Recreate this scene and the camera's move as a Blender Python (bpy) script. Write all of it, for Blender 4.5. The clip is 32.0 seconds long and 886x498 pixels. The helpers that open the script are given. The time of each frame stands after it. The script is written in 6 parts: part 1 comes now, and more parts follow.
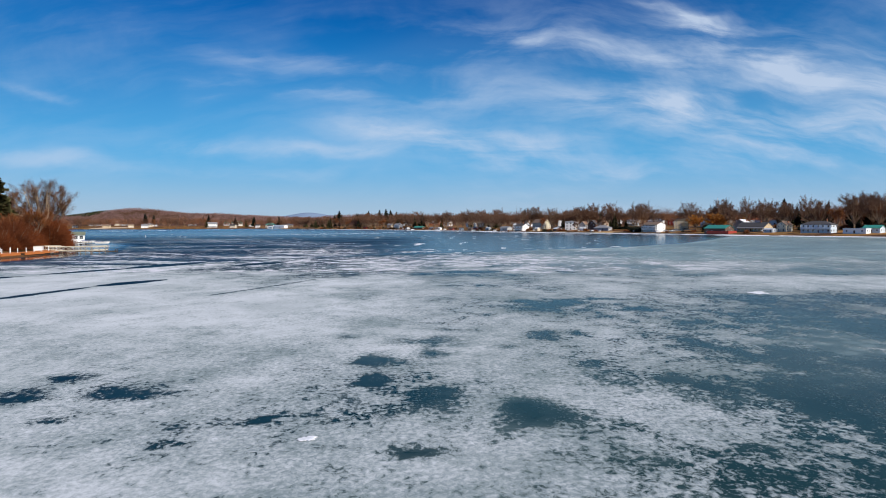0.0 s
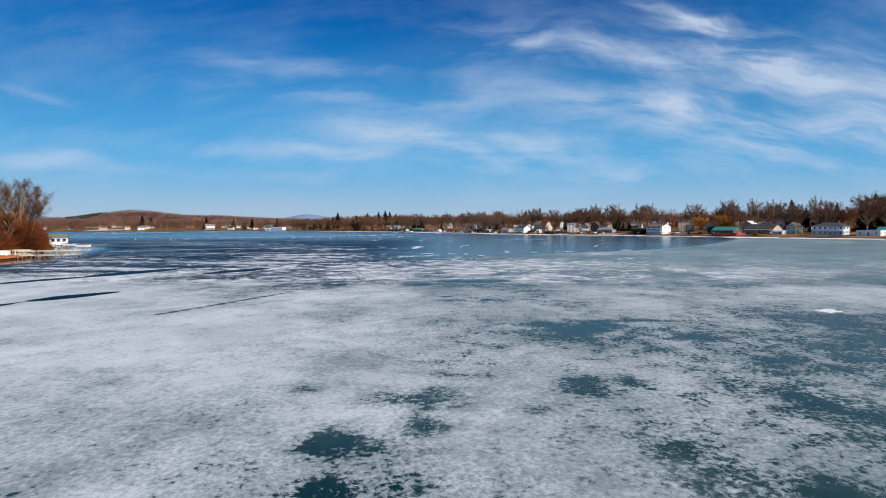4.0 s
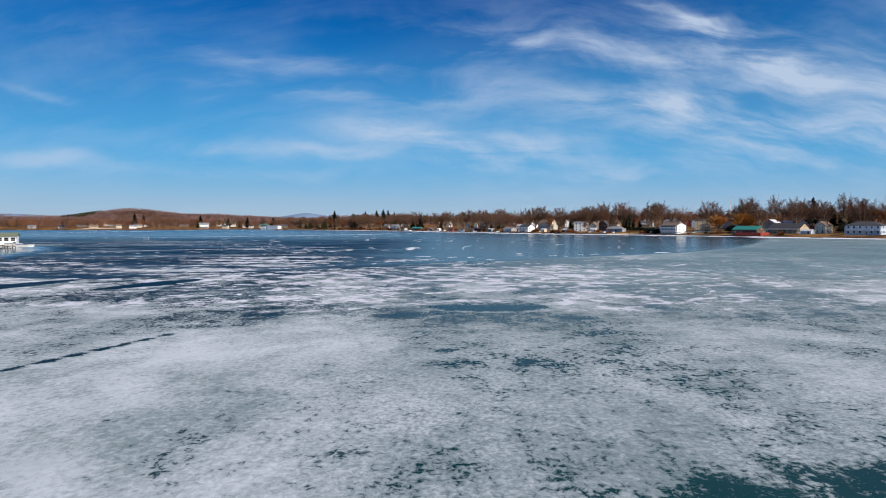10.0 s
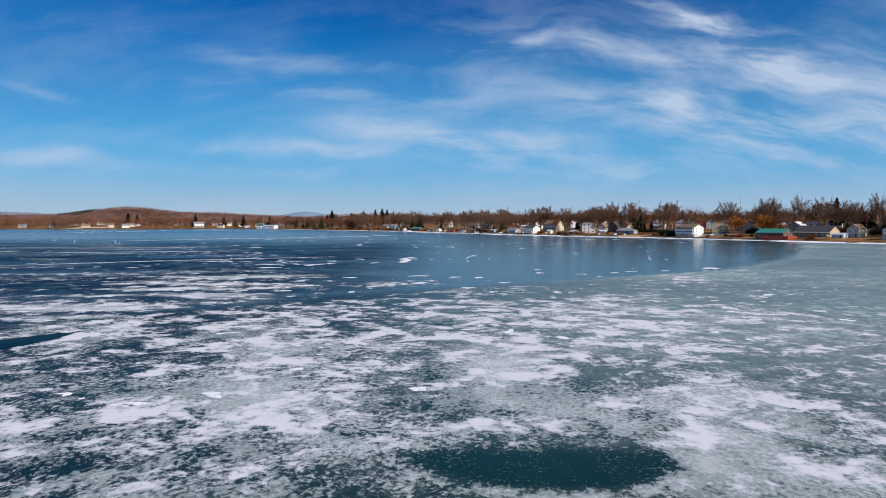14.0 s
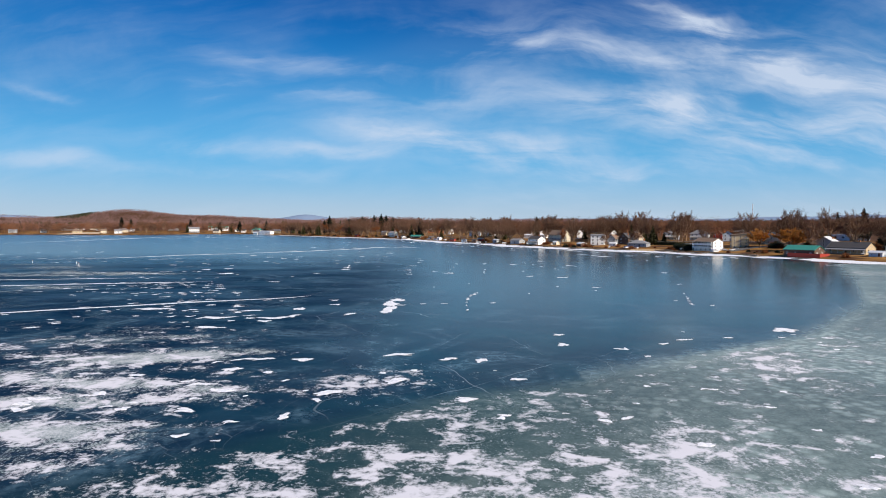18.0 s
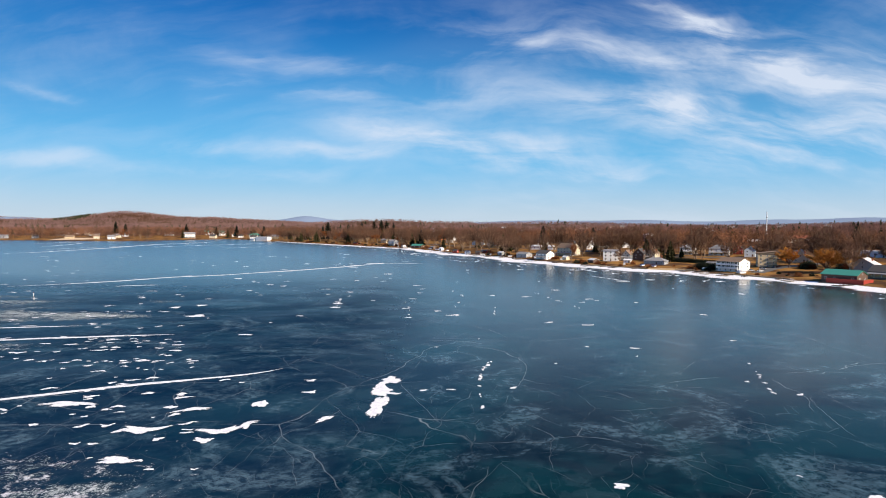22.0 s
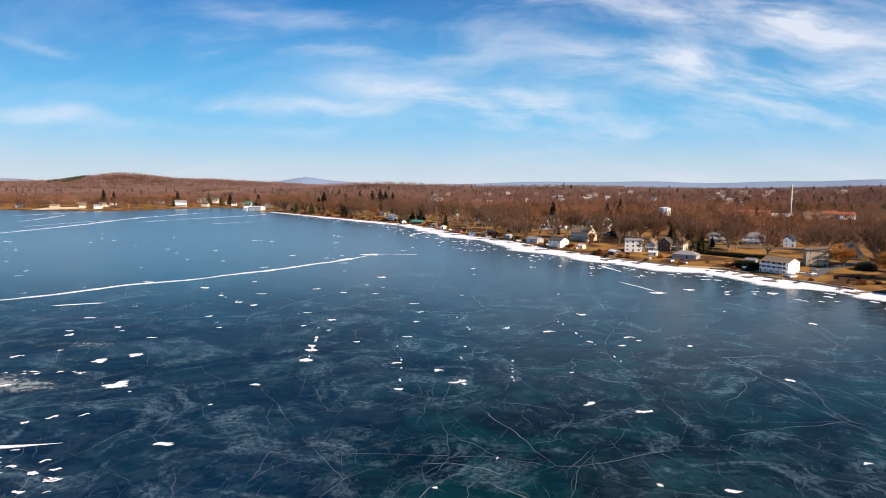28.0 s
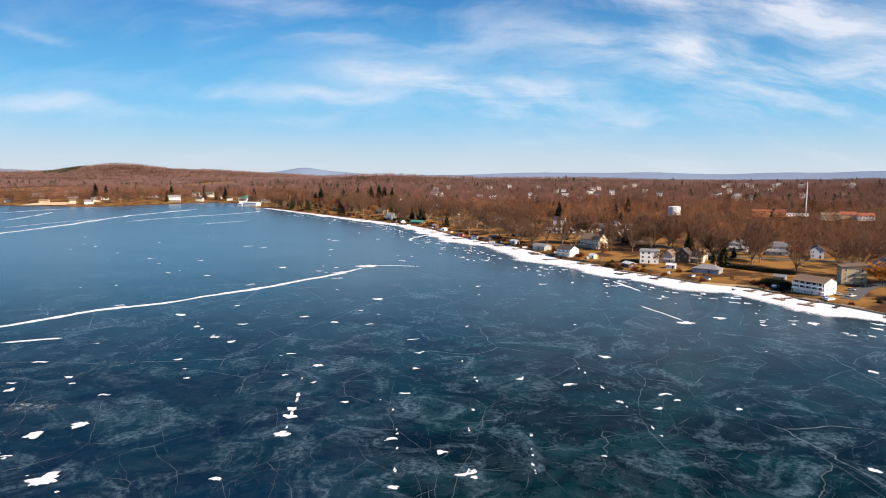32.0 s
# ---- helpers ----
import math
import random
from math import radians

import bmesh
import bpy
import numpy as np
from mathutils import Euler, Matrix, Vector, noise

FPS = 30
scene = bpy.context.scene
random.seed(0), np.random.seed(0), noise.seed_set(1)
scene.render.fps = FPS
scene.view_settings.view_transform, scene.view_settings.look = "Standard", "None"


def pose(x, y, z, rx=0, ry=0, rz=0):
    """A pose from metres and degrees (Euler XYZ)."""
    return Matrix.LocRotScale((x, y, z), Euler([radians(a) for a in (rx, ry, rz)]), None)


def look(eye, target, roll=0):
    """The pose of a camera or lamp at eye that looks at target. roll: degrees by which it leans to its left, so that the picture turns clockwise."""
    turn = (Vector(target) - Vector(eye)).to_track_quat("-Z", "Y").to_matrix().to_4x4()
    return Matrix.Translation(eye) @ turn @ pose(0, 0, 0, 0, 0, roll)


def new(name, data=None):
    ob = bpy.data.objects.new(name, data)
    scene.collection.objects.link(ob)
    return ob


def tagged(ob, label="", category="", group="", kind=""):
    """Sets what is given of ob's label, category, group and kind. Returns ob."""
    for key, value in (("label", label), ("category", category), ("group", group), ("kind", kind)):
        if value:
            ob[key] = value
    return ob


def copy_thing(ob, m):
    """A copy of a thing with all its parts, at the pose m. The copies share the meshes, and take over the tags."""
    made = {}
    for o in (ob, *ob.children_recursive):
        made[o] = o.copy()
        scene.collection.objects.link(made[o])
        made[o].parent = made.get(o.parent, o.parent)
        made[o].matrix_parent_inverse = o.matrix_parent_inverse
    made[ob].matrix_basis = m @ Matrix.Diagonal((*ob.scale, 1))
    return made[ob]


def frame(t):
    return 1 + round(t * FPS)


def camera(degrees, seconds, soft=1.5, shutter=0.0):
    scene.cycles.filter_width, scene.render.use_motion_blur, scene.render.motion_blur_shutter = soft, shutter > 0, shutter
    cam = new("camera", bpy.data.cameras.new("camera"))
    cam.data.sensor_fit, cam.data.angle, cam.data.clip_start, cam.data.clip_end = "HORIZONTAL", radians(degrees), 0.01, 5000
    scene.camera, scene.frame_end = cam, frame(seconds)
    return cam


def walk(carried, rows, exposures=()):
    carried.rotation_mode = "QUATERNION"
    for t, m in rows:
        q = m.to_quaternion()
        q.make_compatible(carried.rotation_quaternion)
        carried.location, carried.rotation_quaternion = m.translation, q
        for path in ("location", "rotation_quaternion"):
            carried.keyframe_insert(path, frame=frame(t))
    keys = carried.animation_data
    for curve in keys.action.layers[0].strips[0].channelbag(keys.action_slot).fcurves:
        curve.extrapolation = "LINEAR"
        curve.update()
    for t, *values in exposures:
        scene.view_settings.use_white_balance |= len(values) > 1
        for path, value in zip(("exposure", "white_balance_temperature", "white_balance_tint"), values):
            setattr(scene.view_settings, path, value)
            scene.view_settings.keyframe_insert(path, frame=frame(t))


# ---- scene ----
cam = camera(70, 32.0, soft=1.0)

# seconds, x, y, z, tilt, turn, lean
PATH_ROWS = [
    (0, -0.25, 5.12, 9.08, -2.199, 0.163, -0.14),
    (1, -0.22, 8.47, 9.11, -2.154, 0.155, -0.17),
    (2, -0.23, 12.22, 9.16, -2.124, 0.150, -0.18),
    (3, -0.22, 16.24, 9.22, -2.077, 0.146, -0.18),
    (4, -0.20, 20.52, 9.21, -2.037, 0.143, -0.17),
    (5, -0.14, 25.11, 9.06, -2.001, 0.140, -0.16),
    (6, -0.02, 30.56, 8.93, -1.985, 0.137, -0.14),
    (7, 0.13, 36.81, 8.87, -2.029, 0.134, -0.13),
    (8, 0.16, 43.86, 8.85, -2.079, 0.131, -0.11),
    (9, 0.04, 51.61, 8.77, -2.106, 0.129, -0.09),
    (10, -0.09, 59.91, 8.63, -2.106, 0.127, -0.07),
    (11, -0.14, 68.61, 8.60, -2.111, 0.127, -0.04),
    (12, -0.16, 77.61, 8.94, -2.175, 0.132, -0.02),
    (13, -0.26, 86.94, 9.92, -2.223, 0.142, -0.00),
    (14, -0.25, 96.58, 11.47, -2.252, 0.161, 0.01),
    (15, 0.11, 106.61, 13.37, -2.233, 0.189, 0.02),
    (16, 0.95, 117.14, 15.60, -2.196, 0.225, 0.03),
    (17, 1.47, 126.72, 18.04, -2.154, 0.266, 0.04),
    (18, 1.65, 135.20, 20.71, -2.103, 0.309, 0.06),
    (19, 1.61, 143.25, 23.65, -2.056, 0.349, 0.07),
    (20, 1.36, 152.38, 26.84, -2.062, 0.384, 0.09),
    (21, 0.89, 162.83, 30.19, -2.106, 0.413, 0.11),
    (22, 0.39, 173.92, 33.70, -2.106, 0.437, 0.14),
    (23, -0.21, 184.99, 37.27, -2.106, 0.461, 0.16),
    (24, -0.74, 195.77, 40.83, -2.106, 0.488, 0.17),
    (25, -0.76, 206.47, 44.62, -2.106, 0.520, 0.18),
    (25.75, -0.32, 214.49, 47.74, -2.142, 0.548, 0.18),
    (26.25, -0.10, 219.62, 49.74, -2.830, 0.567, 0.17),
    (26.5, -0.05, 222.10, 50.69, -3.277, 0.577, 0.17),
    (27, -0.03, 226.94, 52.53, -4.144, 0.595, 0.16),
    (27.5, -0.08, 231.67, 54.33, -5.023, 0.611, 0.16),
    (28, -0.17, 236.33, 56.12, -5.892, 0.624, 0.15),
    (28.4, -0.26, 240.06, 57.56, -6.507, 0.634, 0.15),
    (28.8, -0.36, 243.81, 59.00, -6.816, 0.641, 0.14),
    (29.2, -0.48, 247.57, 60.41, -6.903, 0.646, 0.14),
    (30, -0.75, 255.08, 63.11, -6.903, 0.651, 0.14),
    (31, -1.21, 264.22, 66.18, -6.903, 0.644, 0.16),
    (32, -1.83, 272.93, 68.97, -6.903, 0.620, 0.22),
]
walk(cam, [(r[0], pose(r[1], r[2], r[3], 90 + r[4], 0, r[5]) @ pose(0, 0, 0, 0, 0, r[6])) for r in PATH_ROWS],
     exposures=[(0, 0.18, 6500, 10), (12, 0.12, 6500, 10), (16, 0.20, 6650, 11), (20, 0.44, 7100, 12), (24, 0.56, 7500, 14), (28.5, 0.62, 7700, 15), (32, 0.63, 7750, 15)])

# ---- world and sun ----
SUN_AZ, SUN_EL = radians(130), radians(34)      # from +y towards +x
world = bpy.data.worlds.new("sky")
scene.world = world
world.use_nodes = True
nt = world.node_tree
nt.nodes.clear()


class G:
    """A short hand for node graphs."""

    def __init__(self, tree):
        self.t = tree

    def n(self, kind, ins=None, operation="", use_clamp=False, interpolation_type="", data_type="", feature="", attribute_name=""):
        node = self.t.nodes.new(kind)
        if operation:
            node.operation = operation
        if use_clamp:
            node.use_clamp = True
        if interpolation_type:
            node.interpolation_type = interpolation_type
        if data_type:
            node.data_type = data_type
        if feature:
            node.feature = feature
        if attribute_name:
            node.attribute_name = attribute_name
        for k, v in (ins or {}).items():
            if isinstance(v, bpy.types.NodeSocket):
                self.t.links.new(v, node.inputs[k])
            else:
                node.inputs[k].default_value = v
        return node

    def m(self, op, a, b=0.0, c=0.0, clamp=False):
        node = self.n("ShaderNodeMath", {0: a, 1: b, 2: c}, operation=op, use_clamp=clamp)
        return node.outputs[0]

    def ramp(self, fac, lo, hi):
        """A smooth step of fac from lo to hi."""
        return self.n("ShaderNodeMapRange", {0: fac, 1: lo, 2: hi, 3: 0.0, 4: 1.0}, interpolation_type="SMOOTHSTEP").outputs[0]

    def noise(self, vec, scale, detail=4.0, rough=0.55, dist=0.0):
        return self.n("ShaderNodeTexNoise", {"Vector": vec, "Scale": scale, "Detail": detail, "Roughness": rough, "Distortion": dist}).outputs[0]

    def mix(self, fac, a, b):
        node = self.n("ShaderNodeMix", data_type="RGBA")
        for k, v in ((0, fac), (6, a), (7, b)):
            if isinstance(v, bpy.types.NodeSocket):
                self.t.links.new(v, node.inputs[k])
            else:
                node.inputs[k].default_value = v if k == 0 else (*v[:3], 1.0)
        return node.outputs[2]

    def xyz(self, x, y, z=0.0):
        return self.n("ShaderNodeCombineXYZ", {0: x, 1: y, 2: z}).outputs[0]

    def link(self, a, b):
        self.t.links.new(a, b)


g = G(nt)
sky = g.n("ShaderNodeTexSky")
sky.sky_type, sky.sun_disc, sky.sun_elevation, sky.sun_rotation = "NISHITA", False, SUN_EL, SUN_AZ
sky.altitude, sky.air_density, sky.dust_density, sky.ozone_density = 300.0, 1.0, 0.6, 3.0
hue = g.n("ShaderNodeHueSaturation", {"Hue": 0.516, "Saturation": 1.55, "Value": 1.0, "Color": sky.outputs[0]})
way = g.n("ShaderNodeTexCoord").outputs["Generated"]
sep = g.n("ShaderNodeSeparateXYZ", {0: way})
dx, dy, dz = sep.outputs
up = g.m("ADD", g.m("MAXIMUM", dz, 0.0), 0.03)
px, py = g.m("DIVIDE", dx, up), g.m("DIVIDE", dy, up)
# the cirrus: thin veils combed by the wind, and longer wisps across the north;
# east and rise are tangents of the direction as seen looking north
north = g.m("MAXIMUM", dy, 0.08)
east, rise = g.m("DIVIDE", dx, north), g.m("DIVIDE", dz, north)
comb = g.m("ADD", rise, g.m("MULTIPLY", g.m("MULTIPLY", east, east), 0.16))
warp = g.n("ShaderNodeTexNoise", {"Vector": g.xyz(g.m("MULTIPLY", east, 3.2), g.m("MULTIPLY", rise, 7.0)), "Scale": 1.3, "Detail": 5.0})
bend = g.m("MULTIPLY", g.m("SUBTRACT", warp.outputs[0], 0.5), 0.075)
comb = g.m("ADD", comb, bend)
fibre = g.noise(g.xyz(g.m("MULTIPLY", east, 3.0), g.m("MULTIPLY", comb, 20.0)), 1.0, 6.0, 0.58, 0.3)
cloud = g.noise(g.xyz(g.m("MULTIPLY", east, 3.4), g.m("MULTIPLY", comb, 9.0), 4.0), 1.0, 6.0, 0.58, 0.5)
tuft = g.m("ADD", g.m("MULTIPLY", fibre, 0.42), g.m("MULTIPLY", cloud, 0.58))
grain = g.ramp(tuft, 0.39, 0.64)


def wisp(e0, r0, slope, curve, half, wide, amount):
    """A streak through (e0, r0), rising by slope and bowed by curve, half long and wide thick."""
    e = g.m("SUBTRACT", east, e0)
    mid = g.m("ADD", r0, g.m("MULTIPLY", e, g.m("ADD", slope, g.m("MULTIPLY", e, curve))))
    off = g.m("DIVIDE", g.m("SUBTRACT", g.m("ADD", rise, bend), mid), wide)
    body = g.m("EXPONENT", g.m("MULTIPLY", g.m("MULTIPLY", off, off), -1.0))
    ends = g.ramp(g.m("ABSOLUTE", g.m("DIVIDE", e, half)), 1.0, 0.35)
    return g.m("MULTIPLY", g.m("MULTIPLY", body, ends), amount)


cover = 0.0
for w in [(0.14, 0.282, -0.03, -0.40, 0.36, 0.024, 0.50), (-0.24, 0.258, -0.12, -0.1, 0.20, 0.016, 0.34), (0.46, 0.282, -0.42, 0.0, 0.17, 0.024, 0.68),
          (0.34, 0.350, -0.45, -0.3, 0.18, 0.016, 0.42), (0.62, 0.222, -0.22, 0.0, 0.36, 0.045, 0.46), (0.50, 0.165, -0.06, 0.0, 0.40, 0.036, 0.56),
          (0.64, 0.118, 0.03, 0.0, 0.40, 0.030, 0.52), (0.02, 0.136, -0.09, -0.08, 0.28, 0.020, 0.60), (0.18, 0.092, -0.12, 0.0, 0.24, 0.017, 0.52),
          (-0.25, 0.118, -0.02, 0.0, 0.24, 0.010, 0.48), (-0.36, 0.212, 0.18, 0.0, 0.08, 0.020, 0.40), (-0.22, 0.206, -0.05, 0.0, 0.14, 0.011, 0.36),
          (-0.63, 0.213, -0.16, 0.0, 0.09, 0.007, 0.32), (-0.66, 0.100, 0.0, 0.0, 0.18, 0.012, 0.34), (-0.34, 0.085, 0.0, 0.0, 0.26, 0.010, 0.28),
          (0.16, 0.205, -0.03, -0.2, 0.40, 0.035, 0.26)]:
    cover = g.m("ADD", cover, wisp(*w))
cover = g.m("MULTIPLY", cover, g.m("ADD", 0.10, g.m("MULTIPLY", grain, 1.30)))
veil = g.m("MULTIPLY", g.m("MULTIPLY", g.ramp(tuft, 0.40, 0.72), g.ramp(rise, 0.42, 0.30)), g.m("ADD", 0.20, g.m("MULTIPLY", g.ramp(east, -0.25, 0.45), 0.26)))
cover = g.m("MULTIPLY", g.m("MINIMUM", g.m("ADD", cover, veil), 1.0), g.ramp(dy, 0.05, 0.35))
# the rest of the sky carries the same thin streaks
ca, sa = math.cos(radians(48)), math.sin(radians(48))
along = g.m("ADD", g.m("MULTIPLY", px, ca), g.m("MULTIPLY", py, sa))
across = g.m("SUBTRACT", g.m("MULTIPLY", py, ca), g.m("MULTIPLY", px, sa))
loose = g.m("MULTIPLY", g.ramp(g.noise(g.xyz(g.m("MULTIPLY", along, 0.35), g.m("MULTIPLY", across, 1.6)), 1.0, 5.0, 0.6, 0.4), 0.48, 0.75), g.ramp(dy, 0.35, 0.05))
cover = g.m("MULTIPLY", g.m("ADD", cover, g.m("MULTIPLY", loose, 0.5)), 0.86)
high = g.mix(g.m("MULTIPLY", g.ramp(dz, 0.34, 0.05), 0.85), hue.outputs[0], (0.80, 4.7, 8.9))
high = g.mix(g.m("MULTIPLY", g.m("MULTIPLY", g.ramp(g.m("ABSOLUTE", dx), 0.20, 0.62), g.ramp(dz, 0.06, 0.26)), 0.42), high, (0.25, 1.9, 5.2))
tint = g.mix(g.m("MULTIPLY", g.ramp(dz, 0.11, -0.01), 0.80), high, (5.5, 6.5, 7.65))
skycol = g.mix(cover, tint, (6.3, 7.5, 9.4))
bg = g.n("ShaderNodeBackground", {"Color": skycol, "Strength": 0.078})
g.link(bg.outputs[0], g.n("ShaderNodeOutputWorld").inputs[0])

sun = new("sun", bpy.data.lights.new("sun", "SUN"))
sun.data.energy, sun.data.angle, sun.data.color = 5.0, radians(0.53), (1.0, 0.92, 0.81)
sun.matrix_world = look((math.sin(SUN_AZ) * 100, math.cos(SUN_AZ) * 100, math.tan(SUN_EL) * 100), (0, 0, 0))

# ---- materials ----
MATS = {}


def material(name, col, rough=0.7, vary=0.25, scale=1.0, spec=0.3, metal=0.0, bump=0.2, per_object=0.0, col2=None, coat=0.0):
    """A painted, wooden, mineral or leafy surface: grain and stains at two sizes."""
    if name in MATS:
        return MATS[name]
    mat = bpy.data.materials.new(name)
    mat.use_nodes = True
    h = G(mat.node_tree)
    b = mat.node_tree.nodes["Principled BSDF"]
    obj = h.n("ShaderNodeTexCoord").outputs["Object"]
    fine, large = h.noise(obj, 3.0 * scale, 5.0, 0.65), h.noise(obj, 0.35 * scale, 3.0)
    dark = tuple(c * (1 - vary) for c in col)
    light = tuple(min(1.0, c * (1 + vary)) for c in (col2 or col))
    c = h.mix(h.m("ADD", h.m("MULTIPLY", fine, 0.5), h.m("MULTIPLY", large, 0.5)), dark, light)
    c = h.mix(h.m("MULTIPLY", h.ramp(large, 0.58, 0.75), vary), c, tuple(v * 0.55 for v in col))
    if per_object:
        rnd = h.n("ShaderNodeObjectInfo").outputs["Random"]
        c = h.n("ShaderNodeHueSaturation", {"Color": c, "Value": h.m("ADD", h.m("MULTIPLY", rnd, per_object), 1 - per_object / 2)}).outputs[0]
    h.link(c, b.inputs["Base Color"])
    b.inputs["Roughness"].default_value, b.inputs["Metallic"].default_value = rough, metal
    b.inputs["Specular IOR Level"].default_value = spec
    if bump:
        bm = h.n("ShaderNodeBump", {"Strength": bump, "Distance": 0.02, "Height": fine})
        h.link(bm.outputs[0], b.inputs["Normal"])
    MATS[name] = mat
    return mat


def glass_mat():
    if "window_glass" in MATS:
        return MATS["window_glass"]
    mat = bpy.data.materials.new("window_glass")
    mat.use_nodes = True
    b = mat.node_tree.nodes["Principled BSDF"]
    b.inputs["Base Color"].default_value = (0.012, 0.016, 0.022, 1)
    b.inputs["Roughness"].default_value = 0.06
    MATS["window_glass"] = mat
    return mat


def ice_mat():
    mat = bpy.data.materials.new("lake_ice")
    mat.use_nodes = True
    h = G(mat.node_tree)
    b = mat.node_tree.nodes["Principled BSDF"]
    pos = h.n("ShaderNodeTexCoord").outputs["Object"]
    frost = h.n("ShaderNodeAttribute", attribute_name="frost").outputs["Fac"]
    milk = h.n("ShaderNodeAttribute", attribute_name="milk").outputs["Fac"]
    clear = h.n("ShaderNodeAttribute", attribute_name="clear").outputs["Fac"]
    lay = h.n("ShaderNodeMapping", {"Vector": pos, "Rotation": (0, 0, radians(-6)), "Scale": (0.98, 0.82, 1.0)}).outputs[0]
    n1 = h.noise(lay, 0.50, 9.0, 0.68, 0.3)
    n2 = h.noise(lay, 3.0, 6.0, 0.70, 0.5)
    n3 = h.noise(lay, 0.08, 5.0, 0.6, 0.4)
    n = h.m("ADD", h.m("ADD", h.m("MULTIPLY", n1, 0.40), h.m("MULTIPLY", n2, 0.44)), h.m("MULTIPLY", n3, 0.16))
    over = h.m("ADD", h.m("MULTIPLY", h.m("SUBTRACT", n, 0.5), 2.7), h.m("MULTIPLY", h.m("SUBTRACT", frost, 0.5), 0.90))
    white = h.ramp(over, -0.075, 0.085)
    near = h.ramp(clear, 0.5, 0.1)
    grit = h.m("MULTIPLY", h.m("MULTIPLY", h.ramp(h.noise(lay, 5.5, 4.0, 0.6), 0.56, 0.66), h.ramp(n1, 0.40, 0.62)), h.m("MULTIPLY", h.m("MULTIPLY", near, h.ramp(frost, -0.25, 0.2)), 0.5))
    white = h.m("MAXIMUM", white, grit)
    blot = h.n("ShaderNodeAttribute", attribute_name="blot").outputs["Fac"]
    daub = h.n("ShaderNodeMapping", {"Vector": pos, "Rotation": (0, 0, radians(14)), "Scale": (0.60, 0.62, 1.0)}).outputs[0]
    bn = h.m("ADD", h.m("MULTIPLY", h.noise(daub, 0.44, 7.0, 0.58, 0.5), 0.66), h.m("MULTIPLY", h.noise(daub, 1.5, 5.0, 0.65, 0.3), 0.34))
    bn = h.m("ADD", bn, h.m("MULTIPLY", h.m("SUBTRACT", blot, 1.0), 0.26))
    here = h.ramp(blot, 0.05, 0.25)
    snow = h.m("MULTIPLY", h.ramp(bn, 0.475, 0.580), here)
    lace = h.m("MULTIPLY", h.ramp(h.m("ADD", bn, h.m("MULTIPLY", h.m("SUBTRACT", n2, 0.5), 0.55)), 0.475, 0.545), h.m("MULTIPLY", here, 0.62))
    thick = h.ramp(h.m("ADD", over, h.m("MULTIPLY", h.m("SUBTRACT", h.noise(lay, 0.16, 6.0, 0.62), 0.5), 0.60)), 0.02, 0.50)
    # clear ice with cracks, veils and trapped air
    warp = h.n("ShaderNodeTexNoise", {"Vector": pos, "Scale": 0.045, "Detail": 3.0})
    bent = h.n("ShaderNodeVectorMath", {0: pos, 1: h.n("ShaderNodeVectorMath", {0: warp.outputs[1], "Scale": 7.0}, operation="SCALE").outputs[0]}, operation="ADD").outputs[0]
    crack = 0.0
    for sc, wd, far, turn in ((0.013, 0.0014, 0.30, 30), (0.021, 0.0020, 0.26, 10), (0.033, 0.0026, 0.18, 75), (0.050, 0.0034, 0.15, 50), (0.10, 0.006, 0.11, 80), (0.19, 0.009, 0.08, 25)):
        laid = h.n("ShaderNodeMapping", {"Vector": bent, "Rotation": (0, 0, radians(turn)), "Scale": (1.0, 0.62, 1.0)}).outputs[0]
        v = h.n("ShaderNodeTexVoronoi", {"Vector": laid, "Scale": sc}, feature="DISTANCE_TO_EDGE")
        gate = h.ramp(h.noise(laid, sc * 2.2, 4.0), 0.43, 0.62)
        crack = h.m("MAXIMUM", crack, h.m("MULTIPLY", h.m("MULTIPLY", h.ramp(v.outputs[0], wd, 0.0), gate), far))
    crack = h.m("MULTIPLY", crack, clear)
    veil = h.ramp(h.noise(bent, 0.050, 9.0, 0.70, 1.2), 0.47, 0.68)
    veil = h.m("MULTIPLY", veil, h.m("MULTIPLY", clear, h.m("ADD", 0.04, h.m("MULTIPLY", h.ramp(h.noise(bent, 0.7, 7.0, 0.72), 0.38, 0.62), 0.40))))
    wide = h.n("ShaderNodeMapping", {"Vector": pos, "Rotation": (0, 0, radians(12)), "Scale": (0.6, 1.0, 1.0)}).outputs[0]
    mist = h.m("MULTIPLY", h.ramp(h.noise(wide, 0.028, 8.0, 0.66, 0.8), 0.48, 0.72), h.m("MULTIPLY", clear, 0.07))
    mist = h.m("MULTIPLY", mist, h.m("ADD", 0.45, h.ramp(h.noise(wide, 0.35, 5.0, 0.7), 0.35, 0.7)))
    floes = h.n("ShaderNodeTexVoronoi", {"Vector": h.n("ShaderNodeVectorMath", {0: daub, 1: h.n("ShaderNodeVectorMath", {0: warp.outputs[1], "Scale": 2.0}, operation="SCALE").outputs[0]}, operation="ADD").outputs[0], "Scale": 0.30})
    floe = h.m("MULTIPLY", h.ramp(h.m("ADD", floes.outputs["Distance"], h.m("MULTIPLY", h.m("SUBTRACT", n1, 0.5), 1.2)), 0.62, 0.40), h.m("MULTIPLY", h.ramp(h.noise(wide, 0.020, 4.0), 0.42, 0.60), h.m("MULTIPLY", clear, 0.045)))
    veil = h.m("MAXIMUM", h.m("MAXIMUM", veil, mist), floe)
    fog = h.m("MULTIPLY", h.ramp(h.noise(wide, 0.40, 8.0, 0.78, 0.5), 0.47, 0.64), h.m("MULTIPLY", clear, 0.022))
